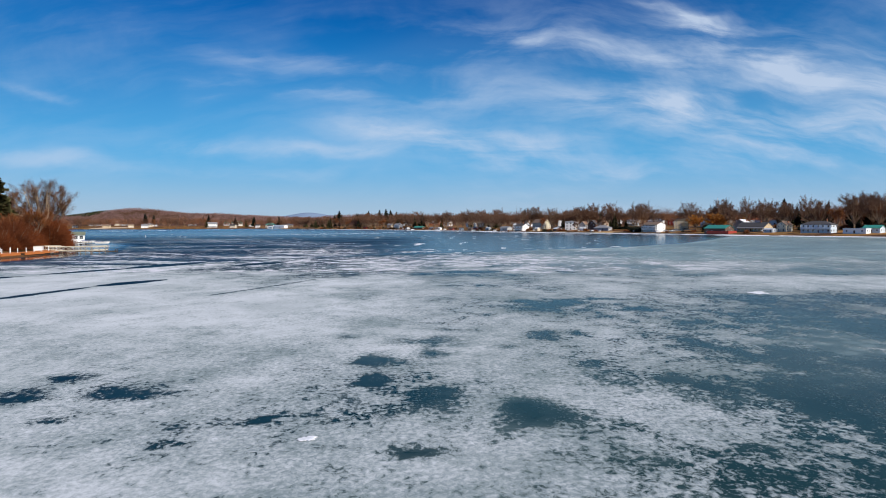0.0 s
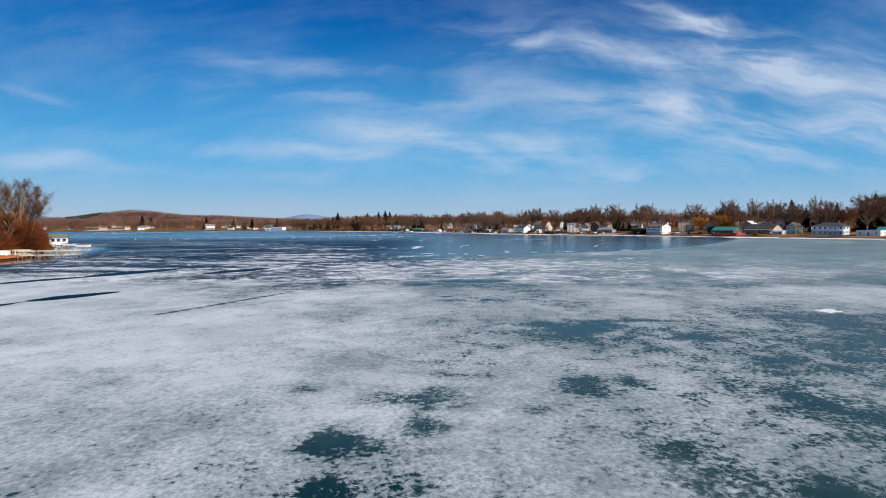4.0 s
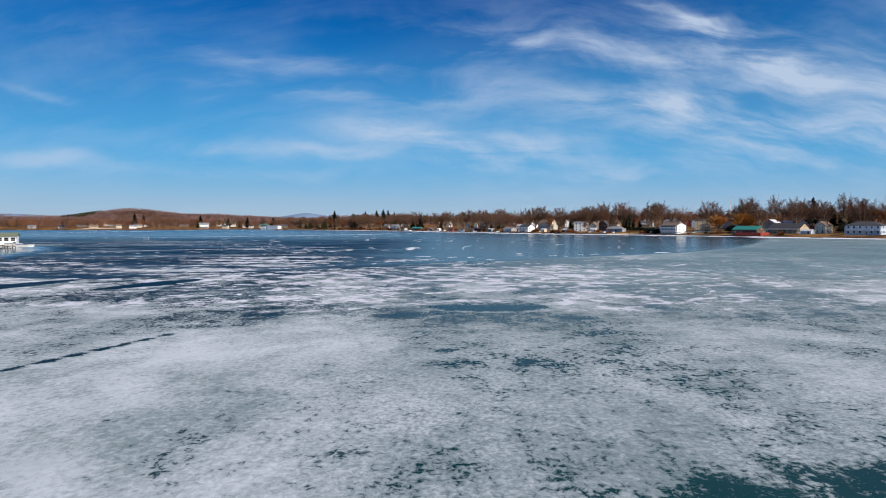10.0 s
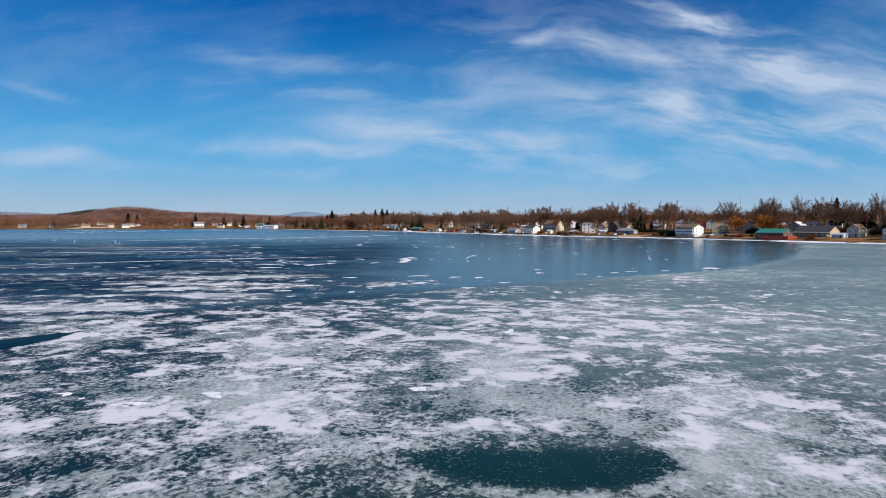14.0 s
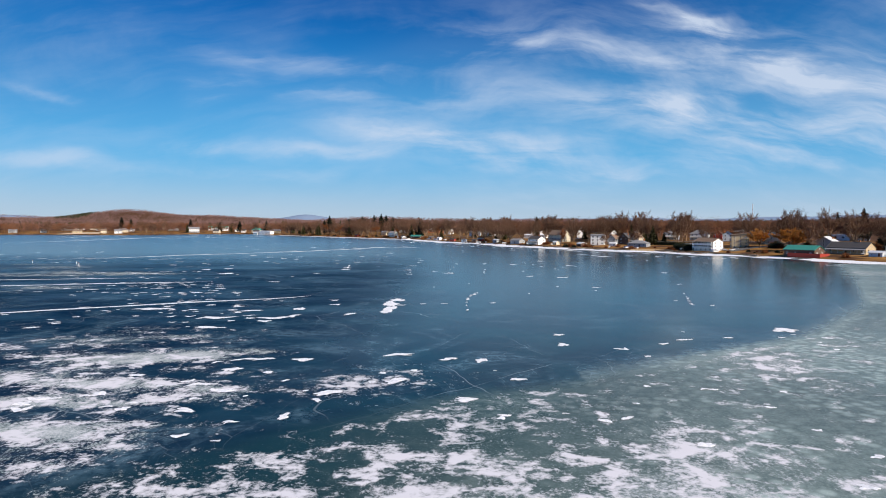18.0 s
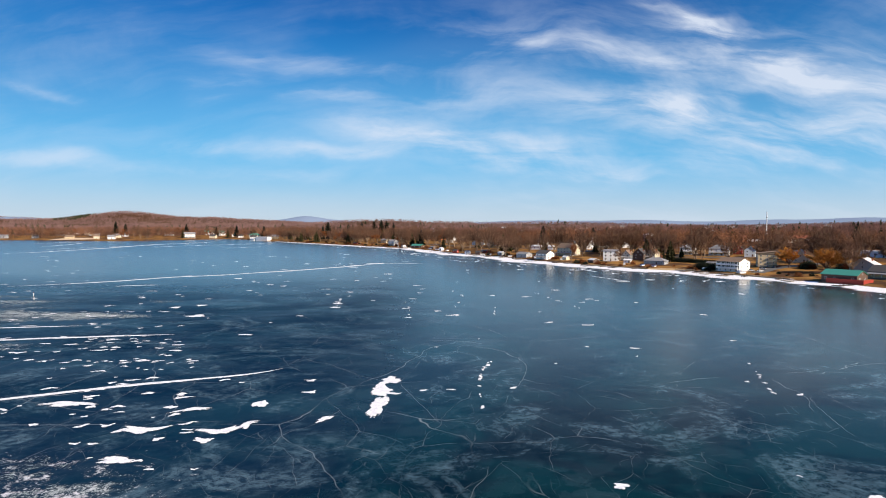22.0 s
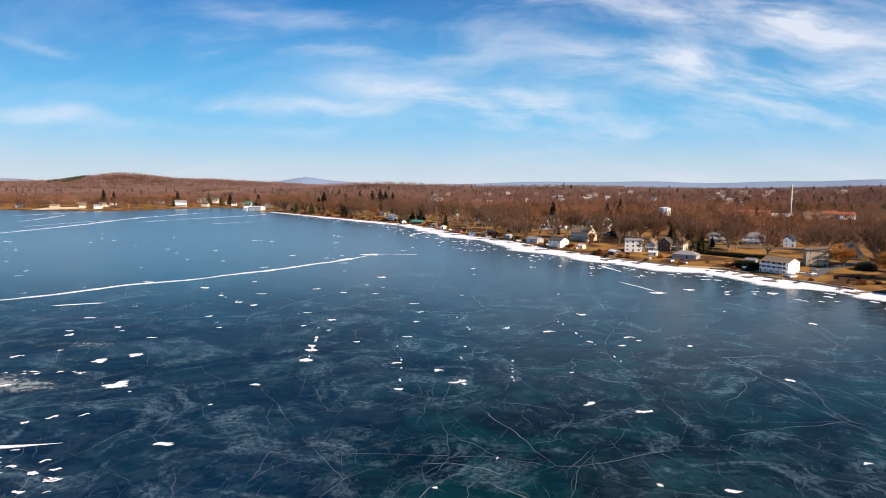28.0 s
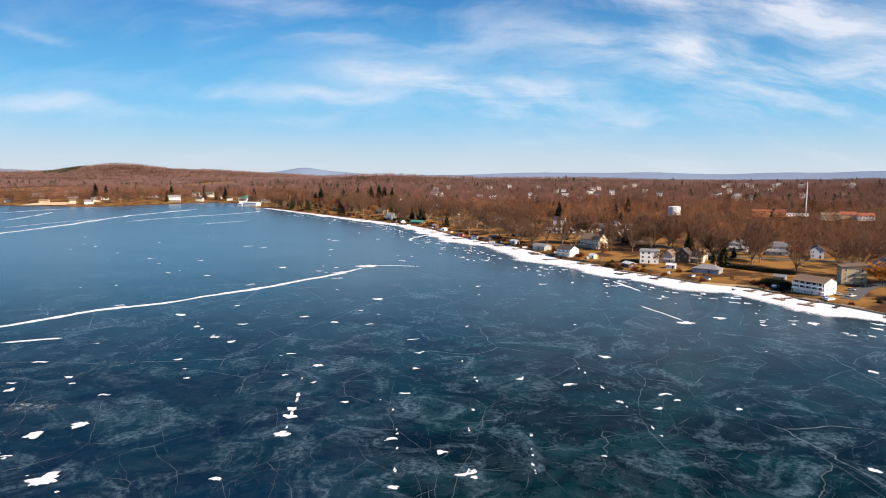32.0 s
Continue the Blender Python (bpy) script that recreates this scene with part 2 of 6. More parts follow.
    deep = h.mix(h.ramp(h.noise(pos, 0.018, 4.0), 0.35, 0.65), (0.002, 0.019, 0.020), (0.006, 0.040, 0.041))
    deep = h.mix(clear, deep, h.mix(h.ramp(h.noise(bent, 0.045, 6.0, 0.62, 0.5), 0.40, 0.64), (0.0002, 0.0060, 0.0072), (0.0006, 0.0230, 0.0260)))
    cell = h.n("ShaderNodeTexVoronoi", {"Vector": daub, "Scale": 1.15, "Randomness": 1.0})
    pebble = h.m("MULTIPLY", h.ramp(h.m("ADD", cell.outputs["Distance"], h.m("MULTIPLY", h.m("SUBTRACT", n2, 0.5), 0.9)), 0.62, 0.20), h.ramp(h.noise(daub, 0.12, 4.0), 0.40, 0.58))
    body = h.mix(h.m("MULTIPLY", milk, h.m("ADD", h.m("ADD", h.m("MULTIPLY", h.ramp(n2, 0.35, 0.68), 0.30), h.m("MULTIPLY", pebble, 0.55)), h.m("MULTIPLY", n1, 0.85))), deep, (0.34, 0.43, 0.415))
    # in the west gloss is cut and deep blue reflection painted in as navy
    place = h.n("ShaderNodeSeparateXYZ", {0: pos})
    north = place.outputs[1]
    matt = h.m("MULTIPLY", h.m("MULTIPLY", h.ramp(place.outputs[0], 8.0, -42.0), h.ramp(north, 640.0, 330.0)), h.m("ADD", 0.55, h.m("MULTIPLY", h.ramp(h.noise(wide, 0.03, 6.0, 0.65, 0.4), 0.35, 0.6), 0.45)))
    body = h.mix(h.m("MULTIPLY", matt, 0.8), body, (0.0008, 0.017, 0.050))
    # paler and bluer farther north: sky sheen painted into the ice colour
    far_sheen = h.m("MULTIPLY", h.m("MULTIPLY", h.ramp(north, 430.0, 950.0), h.m("ADD", 0.5, h.noise(wide, 0.02, 6.0, 0.65, 0.4))), 0.34)
    body = h.mix(far_sheen, body, (0.12, 0.27, 0.45))
    body = h.mix(h.m("ADD", veil, fog), body, (0.165, 0.285, 0.36))
    body = h.mix(crack, body, (0.60, 0.68, 0.72))
    drift = h.ramp(h.m("ADD", h.m("MULTIPLY", h.noise(lay, 0.11, 9.0, 0.64, 0.5), 0.75), h.m("MULTIPLY", n2, 0.25)), 0.34, 0.66)
    rime = h.mix(h.m("ADD", h.m("MULTIPLY", thick, 0.5), h.m("MULTIPLY", drift, 0.5)), (0.19, 0.245, 0.25), (0.575, 0.61, 0.635))
    rime = h.mix(h.m("MULTIPLY", h.ramp(h.noise(lay, 4.6, 5.0, 0.68, 0.4), 0.54, 0.40), h.m("MULTIPLY", h.ramp(frost, 0.93, 0.56), 0.75)), rime, (0.16, 0.21, 0.23))
    col = h.mix(lace, h.mix(white, body, rime), (0.50, 0.53, 0.57))
    col = h.mix(snow, col, (0.63, 0.635, 0.68))
    white = h.m("MAXIMUM", h.m("MAXIMUM", white, snow), lace)
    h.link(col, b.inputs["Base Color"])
    rough = h.m("ADD", h.m("ADD", h.m("SUBTRACT", 0.24, h.m("MULTIPLY", clear, 0.08)), h.m("MULTIPLY", white, 0.45)), h.m("ADD", h.m("MULTIPLY", h.m("ADD", milk, veil), 0.12), h.m("MULTIPLY", matt, 0.3)))
    wet = h.n("ShaderNodeAttribute", attribute_name="wet").outputs["Fac"]
    h.link(h.m("MULTIPLY", rough, h.m("SUBTRACT", 1.0, h.m("MULTIPLY", wet, 0.8))), b.inputs["Roughness"])
    h.link(h.m("ADD", h.m("MULTIPLY", h.m("ADD", 0.10, h.m("MULTIPLY", clear, 0.06)), h.m("SUBTRACT", 1.0, h.m("MULTIPLY", matt, 0.97))), h.m("MULTIPLY", wet, 0.4)), b.inputs["Specular IOR Level"])
    b.inputs["IOR"].default_value = 1.31
    height = h.m("ADD", h.m("MULTIPLY", white, 0.6), h.m("MULTIPLY", h.m("MULTIPLY", n2, white), 0.45))
    bump = h.n("ShaderNodeBump", {"Strength": 0.35, "Distance": 0.06, "Height": height})
    h.link(bump.outputs[0], b.inputs["Normal"])
    return mat


def ground_mat():
    mat = bpy.data.materials.new("winter_ground")
    mat.use_nodes = True
    h = G(mat.node_tree)
    b = mat.node_tree.nodes["Principled BSDF"]
    pos = h.n("ShaderNodeTexCoord").outputs["Object"]
    lawn = h.m("MAXIMUM", 0.0, h.m("MULTIPLY", h.n("ShaderNodeAttribute", attribute_name="lawn").outputs["Fac"], h.ramp(h.noise(pos, 0.05, 4.0), 0.40, 0.56)))
    litter = h.mix(h.noise(pos, 0.4, 6.0, 0.7), (0.030, 0.016, 0.009), (0.125, 0.060, 0.027))
    grass = h.mix(h.noise(pos, 0.25, 6.0, 0.7), (0.16, 0.078, 0.024), (0.47, 0.245, 0.070))
    col = h.mix(h.m("MULTIPLY", lawn, 0.85), litter, grass)
    h.link(col, b.inputs["Base Color"])
    b.inputs["Roughness"].default_value = 0.95
    b.inputs["Specular IOR Level"].default_value = 0.1
    h.link(h.n("ShaderNodeBump", {"Strength": 0.5, "Distance": 0.15, "Height": h.noise(pos, 1.2, 6.0, 0.7)}).outputs[0], b.inputs["Normal"])
    return mat


# ---- mesh helpers ----
class B:
    """Collects the faces of one mesh."""

    def __init__(self):
        self.v, self.f = [], []

    def poly(self, pts):
        i = len(self.v)
        self.v += [tuple(p) for p in pts]
        self.f.append(tuple(range(i, i + len(pts))))
        return self

    def box(self, x0, x1, y0, y1, z0, z1):
        i = len(self.v)
        self.v += [(x, y, z) for z in (z0, z1) for x, y in ((x0, y0), (x1, y0), (x1, y1), (x0, y1))]
        self.f += [tuple(i + k for k in q) for q in ((3, 2, 1, 0), (4, 5, 6, 7), (0, 1, 5, 4), (1, 2, 6, 5), (2, 3, 7, 6), (3, 0, 4, 7))]
        return self

    def prism(self, outline, lo, hi, axis="y"):
        """An outline in two axes, drawn out along the third."""
        def put(a, b, c):
            return {"x": (c, a, b), "y": (a, c, b), "z": (a, b, c)}[axis]
        n, i = len(outline), len(self.v)
        self.v += [put(a, b, lo) for a, b in outline] + [put(a, b, hi) for a, b in outline]
        self.f += [tuple(range(i + n - 1, i - 1, -1)), tuple(range(i + n, i + 2 * n))]
        self.f += [(i + k, i + (k + 1) % n, i + n + (k + 1) % n, i + n + k) for k in range(n)]
        return self

    def rod(self, a, b, ra, rb=None, n=6):
        """A tapered rod from a to b."""
        a, b = Vector(a), Vector(b)
        rb = ra if rb is None else rb
        d = (b - a).normalized()
        s = d.orthogonal().normalized()
        t = d.cross(s)
        i = len(self.v)
        for p, r in ((a, ra), (b, rb)):
            self.v += [tuple(p + r * (math.cos(k * math.tau / n) * s + math.sin(k * math.tau / n) * t)) for k in range(n)]
        self.f += [(i + k, i + (k + 1) % n, i + n + (k + 1) % n, i + n + k) for k in range(n)]
        self.f += [tuple(range(i + n - 1, i - 1, -1)), tuple(range(i + n, i + 2 * n))]
        return self

    def mesh(self, name, mat):
        me = bpy.data.meshes.new(name)
        me.from_pydata(self.v, [], self.f)
        me.validate()
        me.materials.append(mat)
        return me


def fast_mesh(name, verts, faces, mat):
    """A mesh from arrays: verts (n, 3) and faces (m, 3 or 4)."""
    me = bpy.data.meshes.new(name)
    m, k = faces.shape
    me.vertices.add(len(verts))
    me.vertices.foreach_set("co", verts.astype(np.float32).ravel())
    me.loops.add(m * k)
    me.loops.foreach_set("vertex_index", faces.astype(np.int32).ravel())
    me.polygons.add(m)
    me.polygons.foreach_set("loop_start", np.arange(0, m * k, k, dtype=np.int32))
    me.polygons.foreach_set("loop_total", np.full(m, k, dtype=np.int32))
    me.update(calc_edges=True)
    me.materials.append(mat)
    return me


def part(name, me, parent, m=None, label=""):
    ob = new(name, me)
    ob.parent = parent
    if m is not None:
        ob.matrix_basis = m
    if label:
        tagged(ob, label)
    return ob


def thing(name, m, label, category, group="", me=None):
    ob = new(name, me)
    ob.matrix_basis = m
    return tagged(ob, label, category, group)


# ---- plan of the lake ----
SHORE_EAST = [(-354, 1479), (-276, 1380), (-221, 1309), (-173, 1246), (-121, 1181), (-84, 1132), (-59, 1106), (-27, 1041), (1, 960), (29, 905),
              (54, 872), (74, 818), (84, 775), (104, 754), (118, 711), (133, 697), (155, 665), (177, 655), (189, 622), (203, 600), (214, 579),
              (226, 550), (240, 510), (262, 462), (300, 415), (350, 330), (400, 200), (430, 0), (400, -300), (250, -600)]
SHORE_WEST = [(-100, -600), (-160, -200), (-150, 0), (-138, 110), (-128, 160), (-121, 185), (-126, 206), (-142, 240), (-168, 292), (-186, 322), (-230, 345),
              (-350, 360), (-600, 420), (-1000, 600), (-1300, 1000), (-1250, 1400), (-1050, 1540), (-899, 1525), (-767, 1500), (-704, 1490),
              (-663, 1512), (-600, 1600), (-537, 1700), (-464, 1644), (-398, 1514)]
SHORE = np.array(SHORE_EAST + SHORE_WEST, float)


def smooth_line(pts, step):
    """Even points on a smooth line through pts."""
    pts = np.array(pts, float)
    ext = np.vstack([2 * pts[0] - pts[1], pts, 2 * pts[-1] - pts[-2]])
    out = []
    for i in range(1, len(ext) - 2):
        p0, p1, p2, p3 = ext[i - 1:i + 3]
        n = max(2, int(np.hypot(*(p2 - p1)) / step))
        for u in np.arange(n) / n:
            out.append(0.5 * (2 * p1 + (p2 - p0) * u + (2 * p0 - 5 * p1 + 4 * p2 - p3) * u * u + (3 * p1 - p0 - 3 * p2 + p3) * u ** 3))
    out.append(pts[-1])
    return np.array(out)


def inland(x, y):
    """Distance from the water's edge: above 0 on land."""
    p = np.stack([np.ravel(x), np.ravel(y)], -1).astype(float)
    a, b = SHORE, np.roll(SHORE, -1, 0)
    best, inside = np.full(len(p), 1e9), np.zeros(len(p), bool)
    for q, r in zip(a, b):
        d = r - q
        t = np.clip(((p - q) @ d) / (d @ d), 0, 1)
        best = np.minimum(best, np.hypot(*(p - q - t[:, None] * d).T))
        cross = (q[1] > p[:, 1]) != (r[1] > p[:, 1])
        with np.errstate(divide="ignore", invalid="ignore"):
            inside ^= cross & (p[:, 0] < (r[0] - q[0]) * (p[:, 1] - q[1]) / (r[1] - q[1]) + q[0])
    return np.where(inside, -best, best).reshape(np.shape(x))


def lattice(ix, iy, seed):
    h = (ix * 374761393 + iy * 668265263 + seed * 974634777) & 0xFFFFFFFF
    h = ((h ^ (h >> 13)) * 1274126177) & 0xFFFFFFFF
    return ((h ^ (h >> 16)) & 0xFFFF) / 65535.0


def fbm(x, y, octaves=4, seed=0, gain=0.5):
    """Soft noise in 0..1."""
    tot, amp, out = 0.0, 1.0, 0.0
    x, y = np.asarray(x, float), np.asarray(y, float)
    x, y = 0.81 * x - 0.59 * y, 0.59 * x + 0.81 * y
    for o in range(octaves):
        xi, yi = np.floor(x).astype(np.int64), np.floor(y).astype(np.int64)
        u, v = x - xi, y - yi
        u, v = u * u * (3 - 2 * u), v * v * (3 - 2 * v)
        s = seed + o * 17
        out = out + amp * ((lattice(xi, yi, s) * (1 - u) + lattice(xi + 1, yi, s) * u) * (1 - v)
                           + (lattice(xi, yi + 1, s) * (1 - u) + lattice(xi + 1, yi + 1, s) * u) * v)
        tot, amp, x, y = tot + amp, amp * gain, 1.62 * x - 1.22 * y + 11.3, 1.22 * x + 1.62 * y - 7.1
    return out / tot


def hill(x, y, cx, cy, h, sx, sy):
    return h * np.exp(-((x - cx) / sx) ** 2 - ((y - cy) / sy) ** 2)


def land(x, y, d=None):
    """Height of the ground."""
    x, y = np.asarray(x, float), np.asarray(y, float)
    d = inland(x, y) if d is None else d
    near = np.where(d < 8, 0.16 * d, 1.28 + 0.042 * (np.minimum(d, 160) - 8))
    z = np.maximum(near, -1.6) + np.maximum(d - 160, 0) * 0.010
    grow = np.clip((d - 60) / 500, 0, 1)
    z = z + grow * (6 * (fbm(x / 260, y / 260, 3, 5) - 0.5))
    z = np.minimum(z, 19 + 8 * fbm(x / 500, y / 500, 2, 9))
    z = z + grow * (hill(x, y, -1890, 3900, 76, 270, 380) + hill(x, y, -1430, 3950, 46, 300, 380) + hill(x, y, -2560, 3750, 50, 420, 380)
                    + hill(x, y, -980, 3900, 28, 330, 380) + hill(x, y, -340, 3100, 32, 420, 420) + hill(x, y, 500, 3000, 20, 500, 500) + hill(x, y, 1900, 2700, 22, 600, 700))
    return z


def gz(x, y):
    return float(land(np.array([x]), np.array([y]))[0])


# dry meadows on the far slope: x, y, half width, half depth
MEADOWS = [(-1330, 2190, 55, 260), (-1215, 2190, 62, 280), (-1000, 2900, 70, 260)]


def meadow(x, y):
    out = 0 * x
    for cx, cy, rx, ry in MEADOWS:
        out = np.maximum(out, np.clip((1.15 - np.hypot((x - cx) / rx, (y - cy) / ry) + 0.5 * (fbm(x / 60, y / 60, 3, 19) - 0.5)) * 4, 0, 1))
    return out


# ---- ground: one sheet to the horizon ----
def spaced(stops):
    """Grid lines with given spacing between stops: (from, spacing), ..., (to, 0)."""
    out = []
    for (a, s), (b, _) in zip(stops, stops[1:]):
        out += list(np.linspace(a, b, max(1, int(round((b - a) / s))), endpoint=False))
    return np.array(out + [stops[-1][0]])


def sheet(xs, ys):
    gx, gy = np.meshgrid(xs, ys)
    nx, ny = len(xs), len(ys)
    i = np.arange(ny - 1)[:, None] * nx + np.arange(nx - 1)[None]
    return gx, gy, np.stack([i, i + 1, i + 1 + nx, i + nx], -1).reshape(-1, 4)


gx, gy, quads = sheet(spaced([(-4800, 160), (-1500, 24), (-500, 9), (420, 24), (1500, 160), (4800, 0)]),
                      spaced([(-1500, 120), (-100, 20), (120, 7), (400, 12), (1560, 20), (2200, 45), (3200, 70), (4400, 0)]))
gd = inland(gx, gy)
GROUND = ground_mat()
ground = new("ground", fast_mesh("ground", np.stack([gx, gy, land(gx, gy, gd)], -1).reshape(-1, 3), quads, GROUND))
ground.data.attributes.new("lawn", "FLOAT", "POINT").data.foreach_set("value", np.maximum(np.clip(np.minimum(gd / 10, (210 - gd) / 70), 0, 1), 1.5 * meadow(gx, gy)).astype(np.float32).ravel())
tagged(ground, "brown winter ground with dry grass and leaf litter", "ground", kind="structure")

# ---- ice ----
def oval(x, y, cx, cy, rx, ry, turn=0.0, soft=1.5):
    """1 inside a ragged oval, falling to 0 at its edge."""
    c, s = math.cos(radians(turn)), math.sin(radians(turn))
    u, v = (x - cx) * c + (y - cy) * s, -(x - cx) * s + (y - cy) * c
    r = np.hypot(u / rx, v / ry) + 2.8 * (fbm(x * 0.42, y * 0.34, 5, 31, 0.66) - 0.5)
    return np.clip((1 + soft / 2 - r) / soft, 0, 1)


def stroke(x, y, pts, width):
    """1 on a line, falling to 0 at its sides."""
    best = np.full(np.shape(x), 1e9)
    for (ax, ay), (bx, by) in zip(pts, pts[1:]):
        L = (bx - ax) ** 2 + (by - ay) ** 2
        t = np.clip(((x - ax) * (bx - ax) + (y - ay) * (by - ay)) / L, 0, 1)
        best = np.minimum(best, np.hypot(x - ax - t * (bx - ax), y - ay - t * (by - ay)))
    w = width * (0.5 + 1.0 * fbm(x * 0.25, y * 0.25, 2, 77))
    return np.clip(1.5 - best / w, 0, 1)


RIDGE = [(-60, 150), (-38, 178), (-15, 200), (-6, 206), (5, 214), (16, 219), (34, 231), (51, 241), (70, 254), (90, 277), (118, 311), (160, 380), (215, 480)]
def lens(x, y, ax, ay, bx, by, width):
    """1 in a slender lens from a to b, 0 outside."""
    L = math.hypot(bx - ax, by - ay)
    u = ((x - ax) * (bx - ax) + (y - ay) * (by - ay)) / L ** 2
    v = np.abs((x - ax) * (by - ay) - (y - ay) * (bx - ax)) / L
    half = width * np.sqrt(np.clip(np.sin(np.clip(u, 0, 1) * math.pi), 0, 1)) * (0.7 + 0.6 * fbm(x * 0.15, y * 0.15, 2, 71))
    return np.clip((half - v) / 0.5 + 0.3, 0, 1) * (u > 0) * (u < 1)


# dark refrozen leads in the western rime
LENSES = [(-75, 122, -67, 139, 2.0), (-67.5, 137, -59.5, 162, 2.8), (-56.5, 80, -52.5, 99, 1.0), (-52.6, 99, -47, 111, 2.0), (-47.5, 145, -39.5, 163, 2.2), (-84, 108, -76, 118, 1.5)]
# clear windows in the rime: x, y, half width, half depth
DARK = [(-22.9, 38.6, 2.3, 2.0), (-22.8, 42.1, 2.0, 1.6), (-18.0, 39.3, 2.0, 1.6), (-12.2, 31.0, 0.7, 0.7), (-18.6, 34.2, 1.2, 0.5), (-9.0, 34.2, 0.5, 0.5), (-0.8, 54.4, 3.0, 2.2), (-4.0, 54.4, 1.6, 1.8),
        (7.8, 56.0, 1.4, 2.2), (11.0, 57.6, 1.4, 1.7), (-4.8, 48.0, 1.5, 2.2), (-1.1, 49.0, 1.5, 1.8), (4.2, 35.7, 1.9, 2.6), (-1.1, 37.8, 1.4, 1.8), (-1.4, 30.1, 1.1, 0.8), (-4.1, 41.8, 0.9, 1.1)]
DARK2 = [(22.6, 46.7, 4.1, 4.3), (14.8, 38.6, 3.0, 3.4), (20.0, 40.5, 4.2, 5.0), (11.1, 41.7, 2.2, 2.2), (19.7, 51.2, 2.8, 5.0), (9.0, 46.3, 1.0, 1.1), (10.3, 76.1, 1.4, 2.6), (14.0, 78.4, 2.6, 2.3), (20.8, 73.0, 2.1, 2.1),
         (3.5, 68.8, 0.9, 1.0), (22.0, 63.7, 1.6, 2.6), (4.3, 52.2, 1.2, 1.0), (12.6, 54.6, 0.9, 0.8), (9.6, 79.7, 2.0, 1.6), (19.4, 82.1, 3.2, 0.9), (9.9, 73.5, 1.1, 0.9), (0.3, 59.5, 1.4, 1.0), (-7.9, 56.2, 0.8, 0.9), (0.3, 72.7, 0.8, 0.6)]
DARK3 = [(-17.6, 120.6, 1.3, 2.0), (-4.3, 120.2, 1.8, 2.3), (5.3, 99.4, 0.7, 0.8), (-0.1, 103.2, 0.5, 0.6), (-19.7, 126.0, 1.4, 1.4), (12.6, 118.8, 1.1, 0.9), (-23.3, 140.8, 2.4, 1.8), (-17.7, 140.7, 2.0, 2.0),
         (-11.9, 153.8, 3.1, 2.0), (-1.4, 145.0, 2.6, 2.4), (10.7, 133.1, 2.2, 2.4), (-5.5, 131.5, 1.6, 1.5), (8.5, 140.1, 2.9, 1.8), (2.3, 136.0, 4.5, 2.8), (-20.8, 130.5, 1.2, 1.1), (-23.9, 162.7, 4.2, 2.1), (-2.0, 170.5, 3.9, 2.8)]


